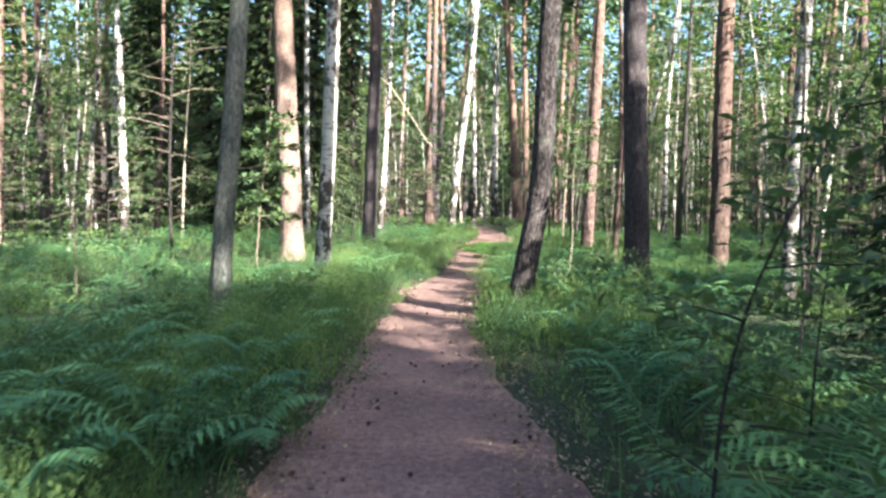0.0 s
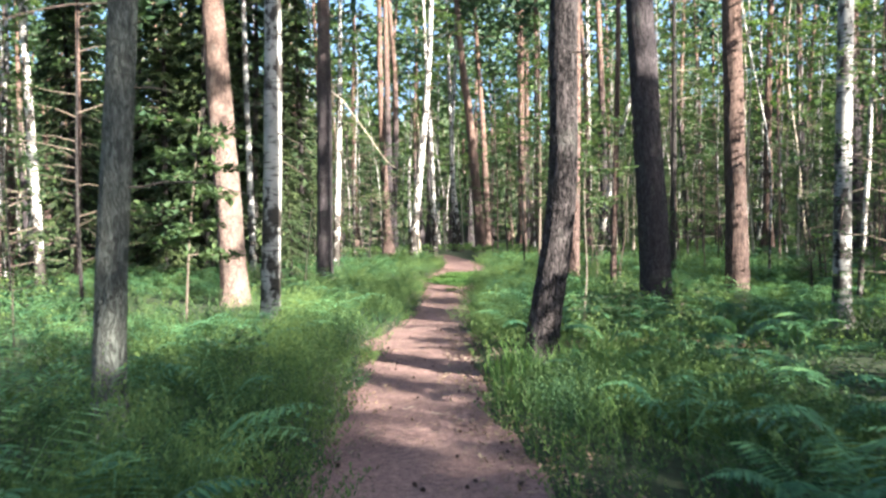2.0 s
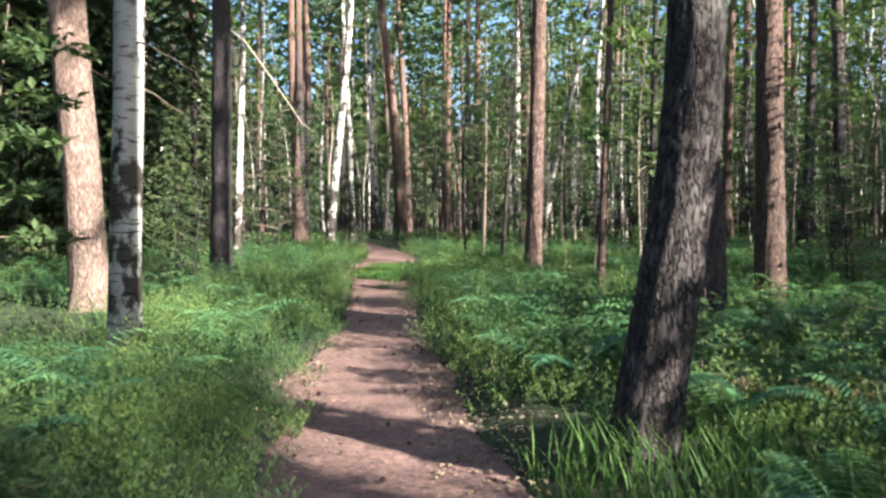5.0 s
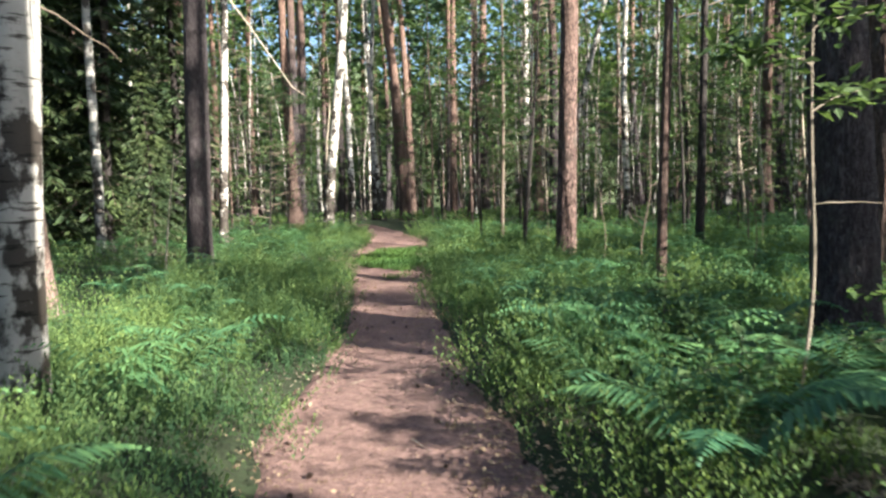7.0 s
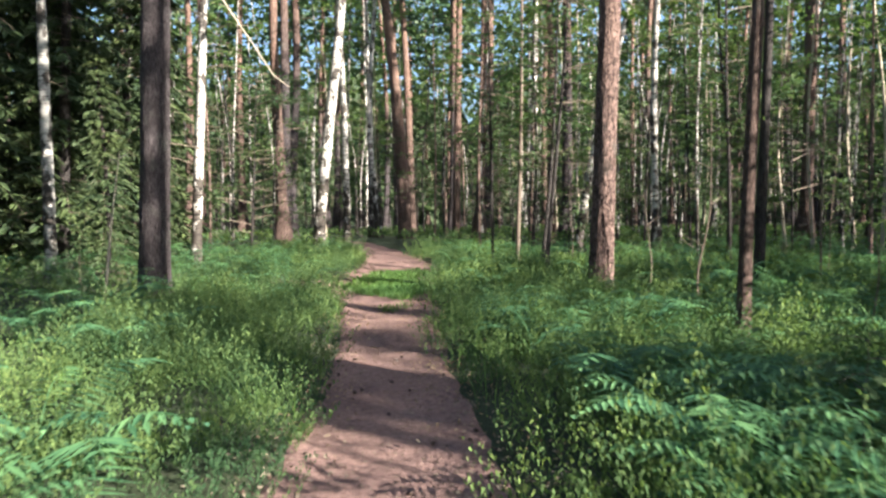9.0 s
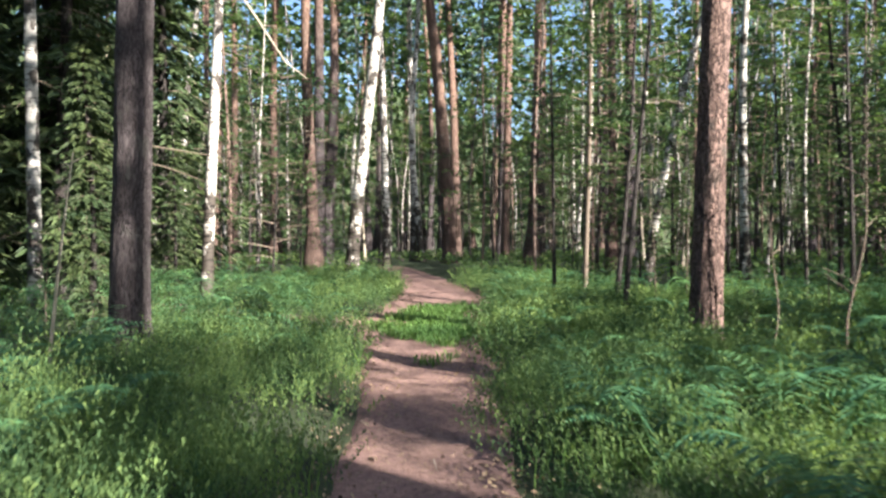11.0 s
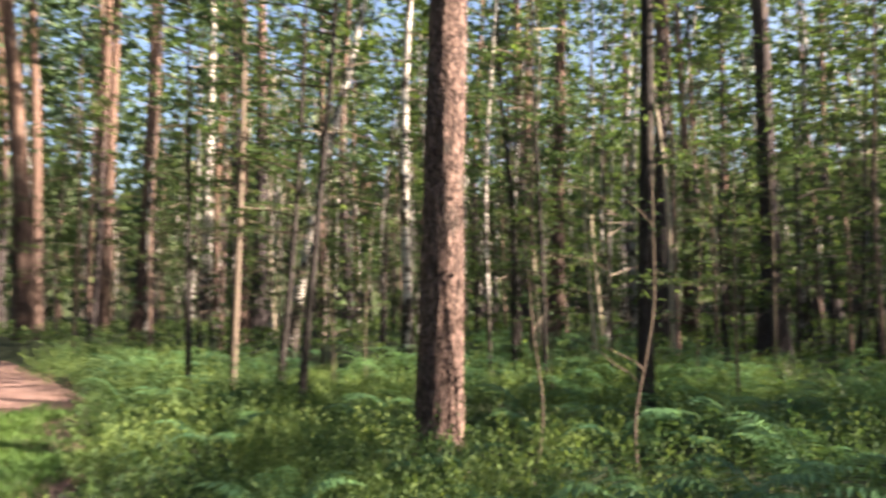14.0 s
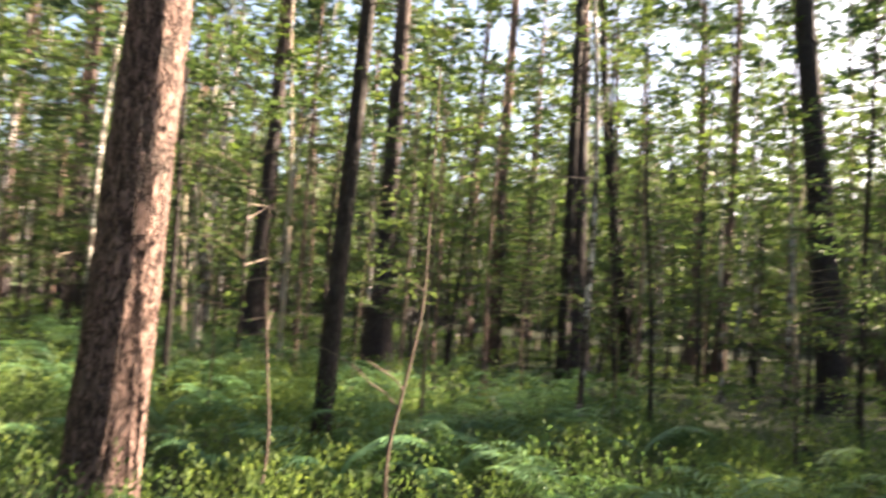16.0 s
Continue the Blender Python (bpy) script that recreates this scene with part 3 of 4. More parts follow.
# ---- the wood around: kinds built once, then repeated ----
def wood_tree(kind, seed):
    """One tree of the surrounding wood, standing at the origin."""
    if kind == "pine":
        h, r, mat = rng.uniform(18, 23), rng.uniform(0.13, 0.22), (MAT_PINE_RED if seed % 2 else MAT_PINE)
        th = thing("wood_pine", "tall straight pine of the surrounding wood", "pine", "pines of the wood")
    elif kind == "birch":
        h, r, mat = rng.uniform(13, 18), rng.uniform(0.07, 0.13), (MAT_BIRCH if seed % 3 else MAT_BIRCH_GREY)
        th = thing("wood_birch", "slender white-barked birch of the surrounding wood", "birch", "birches of the wood")
    elif kind == "spruce":
        h, r, mat = rng.uniform(11, 15), 0.14, MAT_DARK
        th = thing("wood_spruce", "dark spruce with drooping branches down to the ground", "spruce", "spruces of the wood")
    elif kind == "pole":
        h, r, mat = rng.uniform(8, 12), rng.uniform(0.03, 0.06), (MAT_BIRCH, MAT_PALE_TWIG, MAT_PINE_PALE, MAT_BIRCH_GREY)[seed]
        th = thing("thin_pole_tree", "thin pale young tree drawn up among the others", "young tree", "thin trees of the wood")
    else:
        h, r, mat = rng.uniform(4.5, 8.5), rng.uniform(0.025, 0.05), MAT_DARK
        th = thing("young_broadleaf_tree", "young broad-leaved tree with airy green foliage", "young tree", "young trees of the wood")
    b = rng.normal(0, 0.018 * h, (3, 2)) * (0.5 if kind in ("pine", "spruce") else 1.0)
    ctrl = [(-0.3, 0, 0), (0, 0, 0), (h * 0.35, *b[0]), (h * 0.7, *b[1]), (h, *(b[1] + b[2]))]
    line = bend(ctrl, 40)
    part("trunk", trunk_mesh("trunk", ctrl, r, h, mat, 6 if kind in ("young", "pole") else 8, 12), th)
    tw = dead_twigs(line, 0.9 if kind in ("young", "pole") else 1.5, h * 0.6, r, 5 if kind in ("birch", "spruce") else 7)
    if kind == "pine":
        q, wd = pine_crown(h * 0.58, h, 2.2, line, 20, 20)
        lm = MAT_NEEDLES
    elif kind == "birch":
        q, wd = leafy_crown(h * 0.4, h, 1.6, line, 22, 38, 0.2)
        lm = MAT_BIRCH_LEAF
    elif kind == "pole":
        q, wd = leafy_crown(h * 0.55, h, 0.9, line, 11, 20, 0.15)
        lm = MAT_BIRCH_LEAF
    elif kind == "spruce":
        q, wd = spruce_crown(0.3, h, 2.1) if seed < 2 else spruce_crown(0.5, h, 2.1, 16, 14, 0.5)
        lm = MAT_SPRUCE
    else:
        q, wd = leafy_crown(h * 0.16, h, 1.35, line, 24, 42, 0.105) if seed < 3 else leafy_crown(h * 0.16, h, 1.35, line, 20, 24, 0.16)
        lm = MAT_LEAF
    part("crown", quad_mesh("crown", q, lm), th)
    tagged(part("branchwork", mesh_of("branchwork", *join([wd, *tw]), MAT_TWIG), th), kind="stuff")
    return th


def turned(x, y, s=1.0):
    return pose(x, y, float(ground_z(x, y)), wood_rng.uniform(-1.5, 1.5), wood_rng.uniform(-1.5, 1.5), wood_rng.uniform(0, 360)) @ Matrix.Scale(s, 4)


STOCK = {"pine": [wood_tree("pine", i) for i in range(5)], "birch": [wood_tree("birch", i) for i in range(4)],
         "spruce": [wood_tree("spruce", i) for i in range(3)], "young": [wood_tree("young", i) for i in range(5)], "pole": [wood_tree("pole", i) for i in range(4)]}
USED = {id(o): False for k in STOCK.values() for o in k}


def plant(kind, x, y, s=1.0, pick=None):
    src = STOCK[kind][int(wood_rng.integers(len(STOCK[kind]))) if pick is None else pick]
    TAKEN.append((x, y))
    if not USED[id(src)]:
        USED[id(src)] = True
        src.matrix_basis = turned(x, y)
        return
    copy_thing(src, turned(x, y, s))


# spots that the low sun reaches through gaps between the crowns
SUNNY = ((-3.9, 20.0, 2.0, 2.0), (6.3, 17.5, 2.5, 1.6), (4.3, 23.2, 2.0, 2.4), (-2.5, 14.5, 0.3, 1.6), (-4.0, 27.5, 1.5, 1.5), (0.6, 27.0, 0.1, 1.6), (6.5, 25.0, 0.3, 1.8),
         (0.5, 33.5, 3.0, 1.8), (2.8, 19.2, 0.2, 1.4), (9.0, 26.0, 2.0, 1.6), (-0.2, 13.5, 0.0, 1.0), (-2.2, 16.8, 0.2, 1.0), (2.8, 12.4, 0.2, 0.7), (-9.7, 26.0, 1.0, 1.2))


def shades(x, y, reach=1.0, slim=True):
    """Whether a tall tree here would stand in one of the sun's gaps."""
    dx, dy, rise = math.sin(SUN_AZ), math.cos(SUN_AZ), math.tan(SUN_EL)
    for a, b, z, wide in SUNNY:
        along, across = (x - a) * dx + (y - b) * dy, abs((x - a) * dy - (y - b) * dx)
        if 0.5 < along < (21 - z) / rise and across < (wide * reach if z + along * rise > 5 or not slim else 0.5):
            return True
    return False


def free_spot(x, y, gap):
    if abs(x - path_mid(y)) < 2.0 and y < 50:
        return False
    return all((x - a) ** 2 + (y - b) ** 2 > gap * gap for a, b in TAKEN)


for x, y in ((-5.9, 31.5), (-8.3, 29.5), (-4.0, 33.0), (-9.8, 32.5), (-7.0, 35.0), (-11.5, 30.0), (-7.5, 37.5), (-10.0, 37.0), (-5.2, 36.5), (-12.5, 34.0), (-6.7, 29.6), (-7.6, 31.6), (-5.4, 30.4)):
    plant("spruce", x, y, pick=int(x * 7) % 2)
plant("spruce", -3.6, 26.7, 0.4, 0)
plant("spruce", -3.3, 31.0, 0.3, 1)


def opening(x, y):
    """The open strip along the path, where only the trees named above stand."""
    return -9 < x < 5.5 and y < 27 or -4 < x < 8 and y < 31 or (x - 1) ** 2 + (y - 20) ** 2 < 64


def scatter(kind, count, x0, x1, y0, y1, gap, hold=True):
    n = tries = 0
    while n < count and tries < count * 30:
        tries += 1
        x, y = wood_rng.uniform(x0, x1), wood_rng.uniform(y0, y1)
        if (hold and opening(x, y)) or not free_spot(x, y, gap):
            continue
        if kind not in ("young", "pole") and (x - 2) ** 2 + (y - 20) ** 2 < 144:
            continue
        if shades(x, y, 1.0 if kind not in ("young", "pole") else 0.5, kind != "spruce"):
            continue
        pick = 2 if kind == "spruce" and x > 10 else None
        if kind == "young":
            pick = n % 3 if math.hypot(x - 3, y - 22) < 15 else 3 + n % 2
        plant(kind, x, y, pick=pick)
        n += 1


# unseen spruces behind the start, added to keep the sun off the foreground
for x, y in ((11, -5), (12, -8.5), (8.5, -6), (12, -5.8), (8, -9), (14, -9.5), (5.4, -8.4), (3.0, -9.0), (0.5, -10.5), (7.0, -12.0), (2.5, -13.0)):
    plant("spruce", x, y, pick=2)
# small spruces out of view, added to shade the ground by the crooked pine
for x, y in ((5.3, 6.6), (4.7, 7.4), (6.0, 7.6), (4.4, 5.9), (5.4, 8.6)):
    plant("spruce", x, y, 0.36, 2)
# tall spruces out of view on the sun's side, added to cast shade between the sunny spots: across and along the sun's
# way, and size
for across, along, size in ((12.7, 6, 1.0), (13.2, 11, 1.1), (17.6, 8, 1.1), (20.3, 8, 1.15), (21.6, 10, 1.15)):
    plant("spruce", math.sin(SUN_AZ) * along - math.cos(SUN_AZ) * across, math.sin(SUN_AZ) * across + math.cos(SUN_AZ) * along, size, 2)
# tall pines added there out of view, whose high crowns shade only what lies farther off
for across, along in ((13.5, -3.0), (13.2, 2.5), (12.9, 7.0), (11.9, 5.0)):
    plant("pine", math.sin(SUN_AZ) * along - math.cos(SUN_AZ) * across, math.sin(SUN_AZ) * across + math.cos(SUN_AZ) * along, 1.0, 2)
wood_rng = np.random.default_rng(34)
# unseen wood towards the sun, added to break its light into dapples
scatter("pine", 26, 7, 42, -40, 0, 2.0)
scatter("birch", 10, 9, 36, -34, 0, 1.8)
scatter("spruce", 9, 11, 36, -20, 2, 2.4)
scatter("pine", 12, 12, 42, -20, 4, 2.2)
scatter("pine", 135, -38, 46, 2, 78, 1.9)
scatter("pole", 60, 7, 30, 14, 46, 1.0)
scatter("pole", 60, -24, 16, 26, 56, 1.0)
scatter("pine", 12, 30, 50, 4, 36, 1.9)
scatter("birch", 10, 26, 46, 6, 36, 1.6)
scatter("young", 30, 13, 32, 10, 30, 1.3)
scatter("young", 22, 24, 40, 8, 28, 1.3)
scatter("pole", 24, 20, 38, 10, 32, 1.0)
scatter("birch", 72, -34, 44, 2, 72, 1.5)
scatter("spruce", 8, -34, -9, 31, 60, 2.6)
plant("young", -6.2, 17.5, pick=2)
for x, y, size in ((-9.0, 20.6, 0.8), (-11.2, 23.4, 0.9), (-13.2, 25.6, 1.0), (-8.2, 24.4, 0.7), (-12.4, 20.0, 0.9), (-10.4, 18.0, 0.7), (-14.8, 22.0, 1.0)):
    plant("young", x, y, size, 1 if size < 0.85 else 0)
for x, y in ((-10.6, 21.6), (-12.6, 27.4), (-14.0, 24.2), (-9.4, 27.6), (-11.8, 18.6), (-15.6, 26.8)):
    plant("pole", x, y)
scatter("young", 52, -24, 32, 12, 54, 1.4)
scatter("young", 60, -14, 20, 28, 56, 1.3)
scatter("young", 50, 6.0, 26, 10, 36, 1.2)
scatter("young", 10, -20, -6, 12, 34, 1.3)
scatter("young", 20, 14, 36, 0, 16, 1.2)
scatter("spruce", 12, 38, 56, -14, 12, 2.2)
scatter("birch", 12, 36, 58, -16, 12, 1.6)
# young trees right of the path, mostly out of view, added as low shade
for i, (x, y, size) in enumerate(((6.9, 9.6, 0.6), (5.6, 7.4, 0.6), (4.6, 5.9, 0.55), (5.0, 8.6, 0.6), (4.0, 4.4, 0.5), (6.2, 8.4, 0.6), (5.2, 10.9, 0.72), (5.9, 10.2, 0.76), (5.7, 11.8, 0.72), (8.3, 18.4, 0.5), (9.2, 19.4, 0.55), (8.9, 17.2, 0.5), (9.9, 20.8, 0.55), (7.8, 17.6, 0.42), (10.4, 19.2, 0.55))):
    plant("young", x, y, size, i % 3)

# ---- far woods closing the view ----
n = 68000
fa = np.concatenate([rng.uniform(radians(-60), radians(140), 64000), rng.uniform(radians(140), radians(300), 4000)])
fr = rng.uniform(42, 80, n)
fx, fy = fr * np.cos(fa) + 3, fr * np.sin(fa) * 0.95 + 24
clump = 0.5 + 0.5 * wave(fx, fy, 0.55, 6)
fz = 1.0 + (10.0 + 9.5 * clump) * np.where((fa > 0.3) & (fa < 3.0), 1.45, 1.0) * rng.random(n) ** 0.7
far_woods = new("far_woods", quad_mesh("far_woods", leaves(np.stack([fx, fy, fz], 1), 0.8, 0.6, 0.5), MAT_LEAF))
tagged(far_woods, "dense green foliage of the woods far off", "woods", kind="stuff")

# the closed edge of the forest in the distance, all round: uneven in depth and with a ragged skyline
ba = np.linspace(0, 2 * np.pi, 901)
bt = np.array((0.0, 0.18, 0.36, 0.52, 0.68, 0.84, 1.0))
BA, BT = np.meshgrid(ba, bt)
btop = (18.5 + 3.4 * np.sin(ba * 17) * np.sin(ba * 5 + 1) + 1.6 * np.sin(ba * 53 + 2) + rng.uniform(-1.6, 1.6, 901))
btop[-1] = btop[0]
br = 86 + 2.2 * np.sin(BA * 41 + BT * 3) + 1.6 * np.sin(BA * 97 - BT * 7) + 5 * BT
bv = np.stack([br * np.cos(BA) + 3, br * np.sin(BA) + 24, btop[None, :] * BT - 1.0 * (1 - BT) + 0.3], -1).reshape(-1, 3)
bi, bj = np.meshgrid(np.arange(6), np.arange(900), indexing="ij")
bf = np.stack([bi * 901 + bj + 1, bi * 901 + bj, (bi + 1) * 901 + bj, (bi + 1) * 901 + bj + 1], -1).reshape(-1, 4)
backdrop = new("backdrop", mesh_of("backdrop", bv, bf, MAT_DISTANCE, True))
tagged(backdrop, "closed dark green edge of the forest in the distance", "forest", kind="structure")

# ---- undergrowth ----
def sprigs(x, y, h, k, size, aim_up=0.35, slim=0.6, out=0.0):
    """Leafy sprigs: k leaves up a leaning stalk of height h at each point."""
    n = len(x)
    lean = rng.normal(0, 0.22, (n, 2)) * h[:, None] + out
    f = (np.arange(k) + 0.6) / k
    f = np.sqrt(f)[None, :] * np.ones((n, 1))
    px = x[:, None] + lean[:, :1] * f ** 1.5
    py_ = y[:, None] + lean[:, 1:] * f ** 1.5
    pz = ground_z(x, y)[:, None] + h[:, None] * f
    az = rng.uniform(0, 6.28, (n, 1)) + np.arange(k)[None, :] * 2.4
    aim = np.stack([np.cos(az), np.sin(az), np.full_like(az, aim_up)], -1).reshape(-1, 3)
    c = np.stack([px, py_, pz], -1).reshape(-1, 3)
    return leaves(c, size, slim, 0.3, aim)


def bare_soil(x, y):
    """The strip of bare, leaf-strewn soil behind the crooked pine."""
    return (x > 1.7) & (x < 4.4) & (np.abs(y - 12.35 - 0.08 * (x - 3)) < 0.3)


def beside_path(count, near, far, y0, y1):
    y = rng.uniform(y0, y1, count)
    side = rng.choice([-1, 1], count)
    off = rng.uniform(near, far, count)
    return path_mid(y) + side * (path_half(y) + off), y, off


def bushes(x, y, per, radius, high):
    """Sprigs gathered into domed bushes round the points x, y: their places, heights and outward lean."""
    n = len(x)
    wide = radius * rng.uniform(0.55, 1.35, n)[:, None]
    u = np.sqrt(rng.random((n, per)))
    a = rng.uniform(0, 6.28, (n, per))
    h = high * rng.uniform(0.45, 1.35, n)[:, None] * np.sqrt(1.05 - 0.9 * u ** 2) * rng.uniform(0.7, 1.2, (n, per))
    h = h * (0.88 + 0.3 * wave(x, y, 2.3, 9))[:, None]
    out = np.stack([np.cos(a), np.sin(a)], -1) * (0.5 * u * h)[..., None]
    r = wide * u * 0.75
    return (x[:, None] + r * np.cos(a)).ravel(), (y[:, None] + r * np.sin(a)).ravel(), h.ravel(), out.reshape(-1, 2)


x, y, off = beside_path(680, 0.12, 2.4, 0.5, 22.5)
keep = ~bare_soil(x, y) & ~((x > 0.7) & (y > 10.5) & (y < 14.8) & (rng.random(len(x)) < 0.6)) & ~((np.hypot(x - 1.05, (y - 10.1) * 0.7) < 0.75) & (rng.random(len(x)) < 0.85)) & ~((x > 0.9) & (y < 6.8) & (off < 1.6) & (rng.random(len(x)) < 0.75)) & (side_off(x, y) > 0.5)
x, y, off = x[keep], y[keep], off[keep]
x, y, h, out = bushes(x, y, 58, 0.42, 0.54)
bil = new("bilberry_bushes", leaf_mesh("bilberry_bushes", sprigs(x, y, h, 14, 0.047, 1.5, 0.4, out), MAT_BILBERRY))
tagged(bil, "low green bilberry bushes lining the footpath", "bushes", kind="stuff")
x, y, off = beside_path(460, 0.05, 2.6, 22.5, 34.0)
keep = side_off(x, y) > 0.6
x, y, h, out = bushes(x[keep], y[keep], 26, 0.36, 0.46)
beyond = new("bilberry_thicket", leaf_mesh("bilberry_thicket", sprigs(x, y, h, 9, 0.07, 1.3, 0.45, out), MAT_BILBERRY))
tagged(beyond, "bilberry bushes beside the farther part of the path", "bushes", kind="stuff")
x, y, off = beside_path(500, 2.3, 8.0, 1.0, 30.0)
x, y = np.concatenate([x, rng.uniform(3.0, 11.0, 380)]), np.concatenate([y, rng.uniform(16.5, 27.0, 380)])
keep = ~bare_soil(x, y)
x, y, h, out = bushes(x[keep], y[keep], 25, 0.52, 0.54)
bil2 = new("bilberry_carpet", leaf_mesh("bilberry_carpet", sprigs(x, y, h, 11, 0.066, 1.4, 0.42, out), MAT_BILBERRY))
tagged(bil2, "carpet of bilberry under the trees", "bushes", kind="stuff")
x, y = rng.uniform(-30, 38, 17000), rng.uniform(4, 56, 17000)
keep = (np.abs(x - path_mid(y)) > 1.2) & ((np.abs(x - path_mid(y)) > 7.5) | (y > 31))
x, y = x[keep], y[keep]
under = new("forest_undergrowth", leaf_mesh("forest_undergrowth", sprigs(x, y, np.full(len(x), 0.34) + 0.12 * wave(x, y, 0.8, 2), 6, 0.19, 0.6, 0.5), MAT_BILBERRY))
tagged(under, "green undergrowth covering the forest floor", "undergrowth", kind="stuff")


def blades(x, y, z, h, width):
    n = len(x)
    az = rng.uniform(0, 6.28, n)
    d = np.stack([np.cos(az), np.sin(az), np.zeros(n)], 1)
    s = np.stack([-np.sin(az), np.cos(az), np.zeros(n)], 1) * width
    b = np.stack([x, y, z], 1)
    up = np.array((0, 0, 1.0))
    m = b + d * (h * 0.18)[:, None] + up * (h * 0.6)[:, None]
    t = b + d * (h * 0.55)[:, None] + up * h[:, None]
    return np.stack([b, m + s, t, m - s], 1)


y = rng.uniform(22.6, 29.4, 22000)
u = rng.uniform(-1.1, 1.25, 22000)
x = path_mid(y) + u * path_half(y)
edge = np.hypot((y - 26.1) / 2.5, (u - 0.15) / 1.0) + 0.28 * wave(x, y, 2.3, 1) + 0.2 * wave(x, y, 5.5, 3)
keep = (rng.random(22000) > (edge - 0.45) / 0.5) & (side_off(x, y) > 0.22)
x, y = x[keep], y[keep]
turf = new("grass_patch", quad_mesh("grass_patch", blades(x, y, path_z(x, y), rng.uniform(0.05, 0.15, len(x)), 0.009), MAT_GRASS))
tagged(turf, "patch of short green grass growing across the footpath", "grass", kind="stuff")
x, y, off = beside_path(9000, 0.0, 4.0, 0.0, 30.0)
keep = (wave(x, y, 0.7, 5) + 0.5 * wave(x, y, 2.1, 4) > 0.2) & (side_off(x, y) > 0.5) & ~bare_soil(x, y)
x, y = np.concatenate([x[keep], rng.uniform(0.5, 1.9, 900)]), np.concatenate([y[keep], rng.uniform(9.0, 11.0, 900)])
tufts = new("grass_tufts", quad_mesh("grass_tufts", blades(x, y, ground_z(x, y), rng.uniform(0.2, 0.46, len(x)), 0.005), MAT_GRASS))
tagged(tufts, "thin grass growing between the bushes", "grass", kind="stuff")


# ---- ferns ----
def frond_quads(length, rise, az, base, pairs=24):
    s = np.linspace(0.18, 0.98, pairs)
    d = np.array((math.cos(az), math.sin(az), 0.0))
    side = np.array((-math.sin(az), math.cos(az), 0.0))
    arc = lambda t: base + d * (length * t ** 1.25 * 0.95)[:, None] + np.array((0, 0, 1.0)) * (rise * (1 - (1 - t) ** 2.2) - 0.22 * length * t ** 2.5)[:, None]
    p = arc(s)
    ln = length * 0.30 * np.sin(np.clip(s * 0.95 + 0.12, 0, 1) ** 0.8 * math.pi) ** 0.8 + 0.012
    out = []
    for sg in (-1, 1):
        a = unit(side * sg + d * 0.45 + np.array((0, 0, -0.15)) + rng.normal(0, 0.06, (pairs, 3)))
        wd = np.cross(a, (0, 0, 1.0)) * (length * 0.021)
        m = p + a * (ln * 0.4)[:, None]
        out.append(np.stack([p, m + wd, p + a * ln[:, None] + (0, 0, -0.012), m - wd], 1))
    t = np.linspace(0, 1, 6)
    stem = arc(t)
    wds = np.linspace(0.005, 0.0015, 6)[:, None] * side
    out.append(np.stack([stem[:-1] - wds[:-1], stem[:-1] + wds[:-1], stem[1:] + wds[1:], stem[1:] - wds[1:]], 1))
    return np.concatenate(out)


def fern_plant(fronds, length, rise):
    th = thing("fern", "green fern with feathery arching fronds", "fern", "ferns beside the path")
    a0 = rng.uniform(0, 6.28)
    for i in range(fronds):
        q = frond_quads(length * rng.uniform(0.8, 1.15), rise * rng.uniform(0.8, 1.2), a0 + i * 6.28 / fronds + rng.uniform(-0.3, 0.3), np.zeros(3))
        part("frond", quad_mesh("frond", q, MAT_FERN), th)
    return th


FERNS = [fern_plant(6, 0.66, 0.46), fern_plant(5, 0.8, 0.54), fern_plant(7, 0.55, 0.42)]
spots = [(-1.45, 5.2), (-2.6, 4.2), (-2.3, 6.0), (-3.3, 5.5), (-1.9, 12.4), (-2.9, 12.9), (-2.3, 11.6), (1.9, 12.2), (2.5, 13.0), (2.2, 14.0), (3.0, 13.6), (1.7, 15.2),
         (2.6, 15.6), (3.3, 16.6), (2.2, 17.2), (1.6, 8.4), (2.3, 7.6), (2.9, 8.8), (3.4, 9.8), (2.5, 10.2), (-2.3, 21.6), (-3.2, 22.4), (-1.6, 20.3), (3.1, 20.6), (2.6, 22.4), (3.6, 21.4),
         (5.1, 20.2), (4.4, 21.3), (6.0, 21.0), (5.9, 22.6), (3.0, 24.6), (3.4, 26.4), (2.0, 11.4), (2.7, 11.9), (3.3, 12.4), (3.9, 12.8), (4.5, 13.4), (3.6, 14.0), (4.6, 14.6), (5.2, 15.4), (5.6, 13.8), (4.3, 11.6), (5.0, 12.4), (1.6, 6.4), (2.4, 6.2), (3.2, 7.2), (1.4, 9.6), (-2.0, 3.6), (-3.0, 6.8), (-1.8, 7.2), (1.9, 13.1), (2.4, 16.4), (6.4, 22.0), (5.0, 21.0), (8.0, 22.6), (6.8, 23.6), (7.4, 21.8), (8.4, 20.8), (7.0, 19.6), (9.4, 22.0), (-1.7, 16.6), (-2.6, 17.6), (2.0, 19.2), (1.35, 12.6), (1.7, 13.8), (2.9, 14.6), (3.4, 15.6), (1.5, 14.6), (2.7, 10.9), (3.3, 11.2),
         (-1.2, 4.6), (-1.9, 5.0), (-1.6, 6.1), (-2.2, 21.0), (-2.9, 20.4), (-1.9, 19.2), (5.6, 23.4), (6.4, 24.4), (4.6, 24.4), (7.6, 24.8), (3.9, 22.6)]
for i, (x, y) in enumerate(p for p in spots if not bare_soil(p[0], p[1])):
    src = FERNS[i % 3]
    m = pose(x, y, float(ground_z(x, y)) + 0.02, 0, 0, rng.uniform(0, 360))
    if i < 3:
        src.matrix_basis = m
    else:
        copy_thing(src, m)
q = []
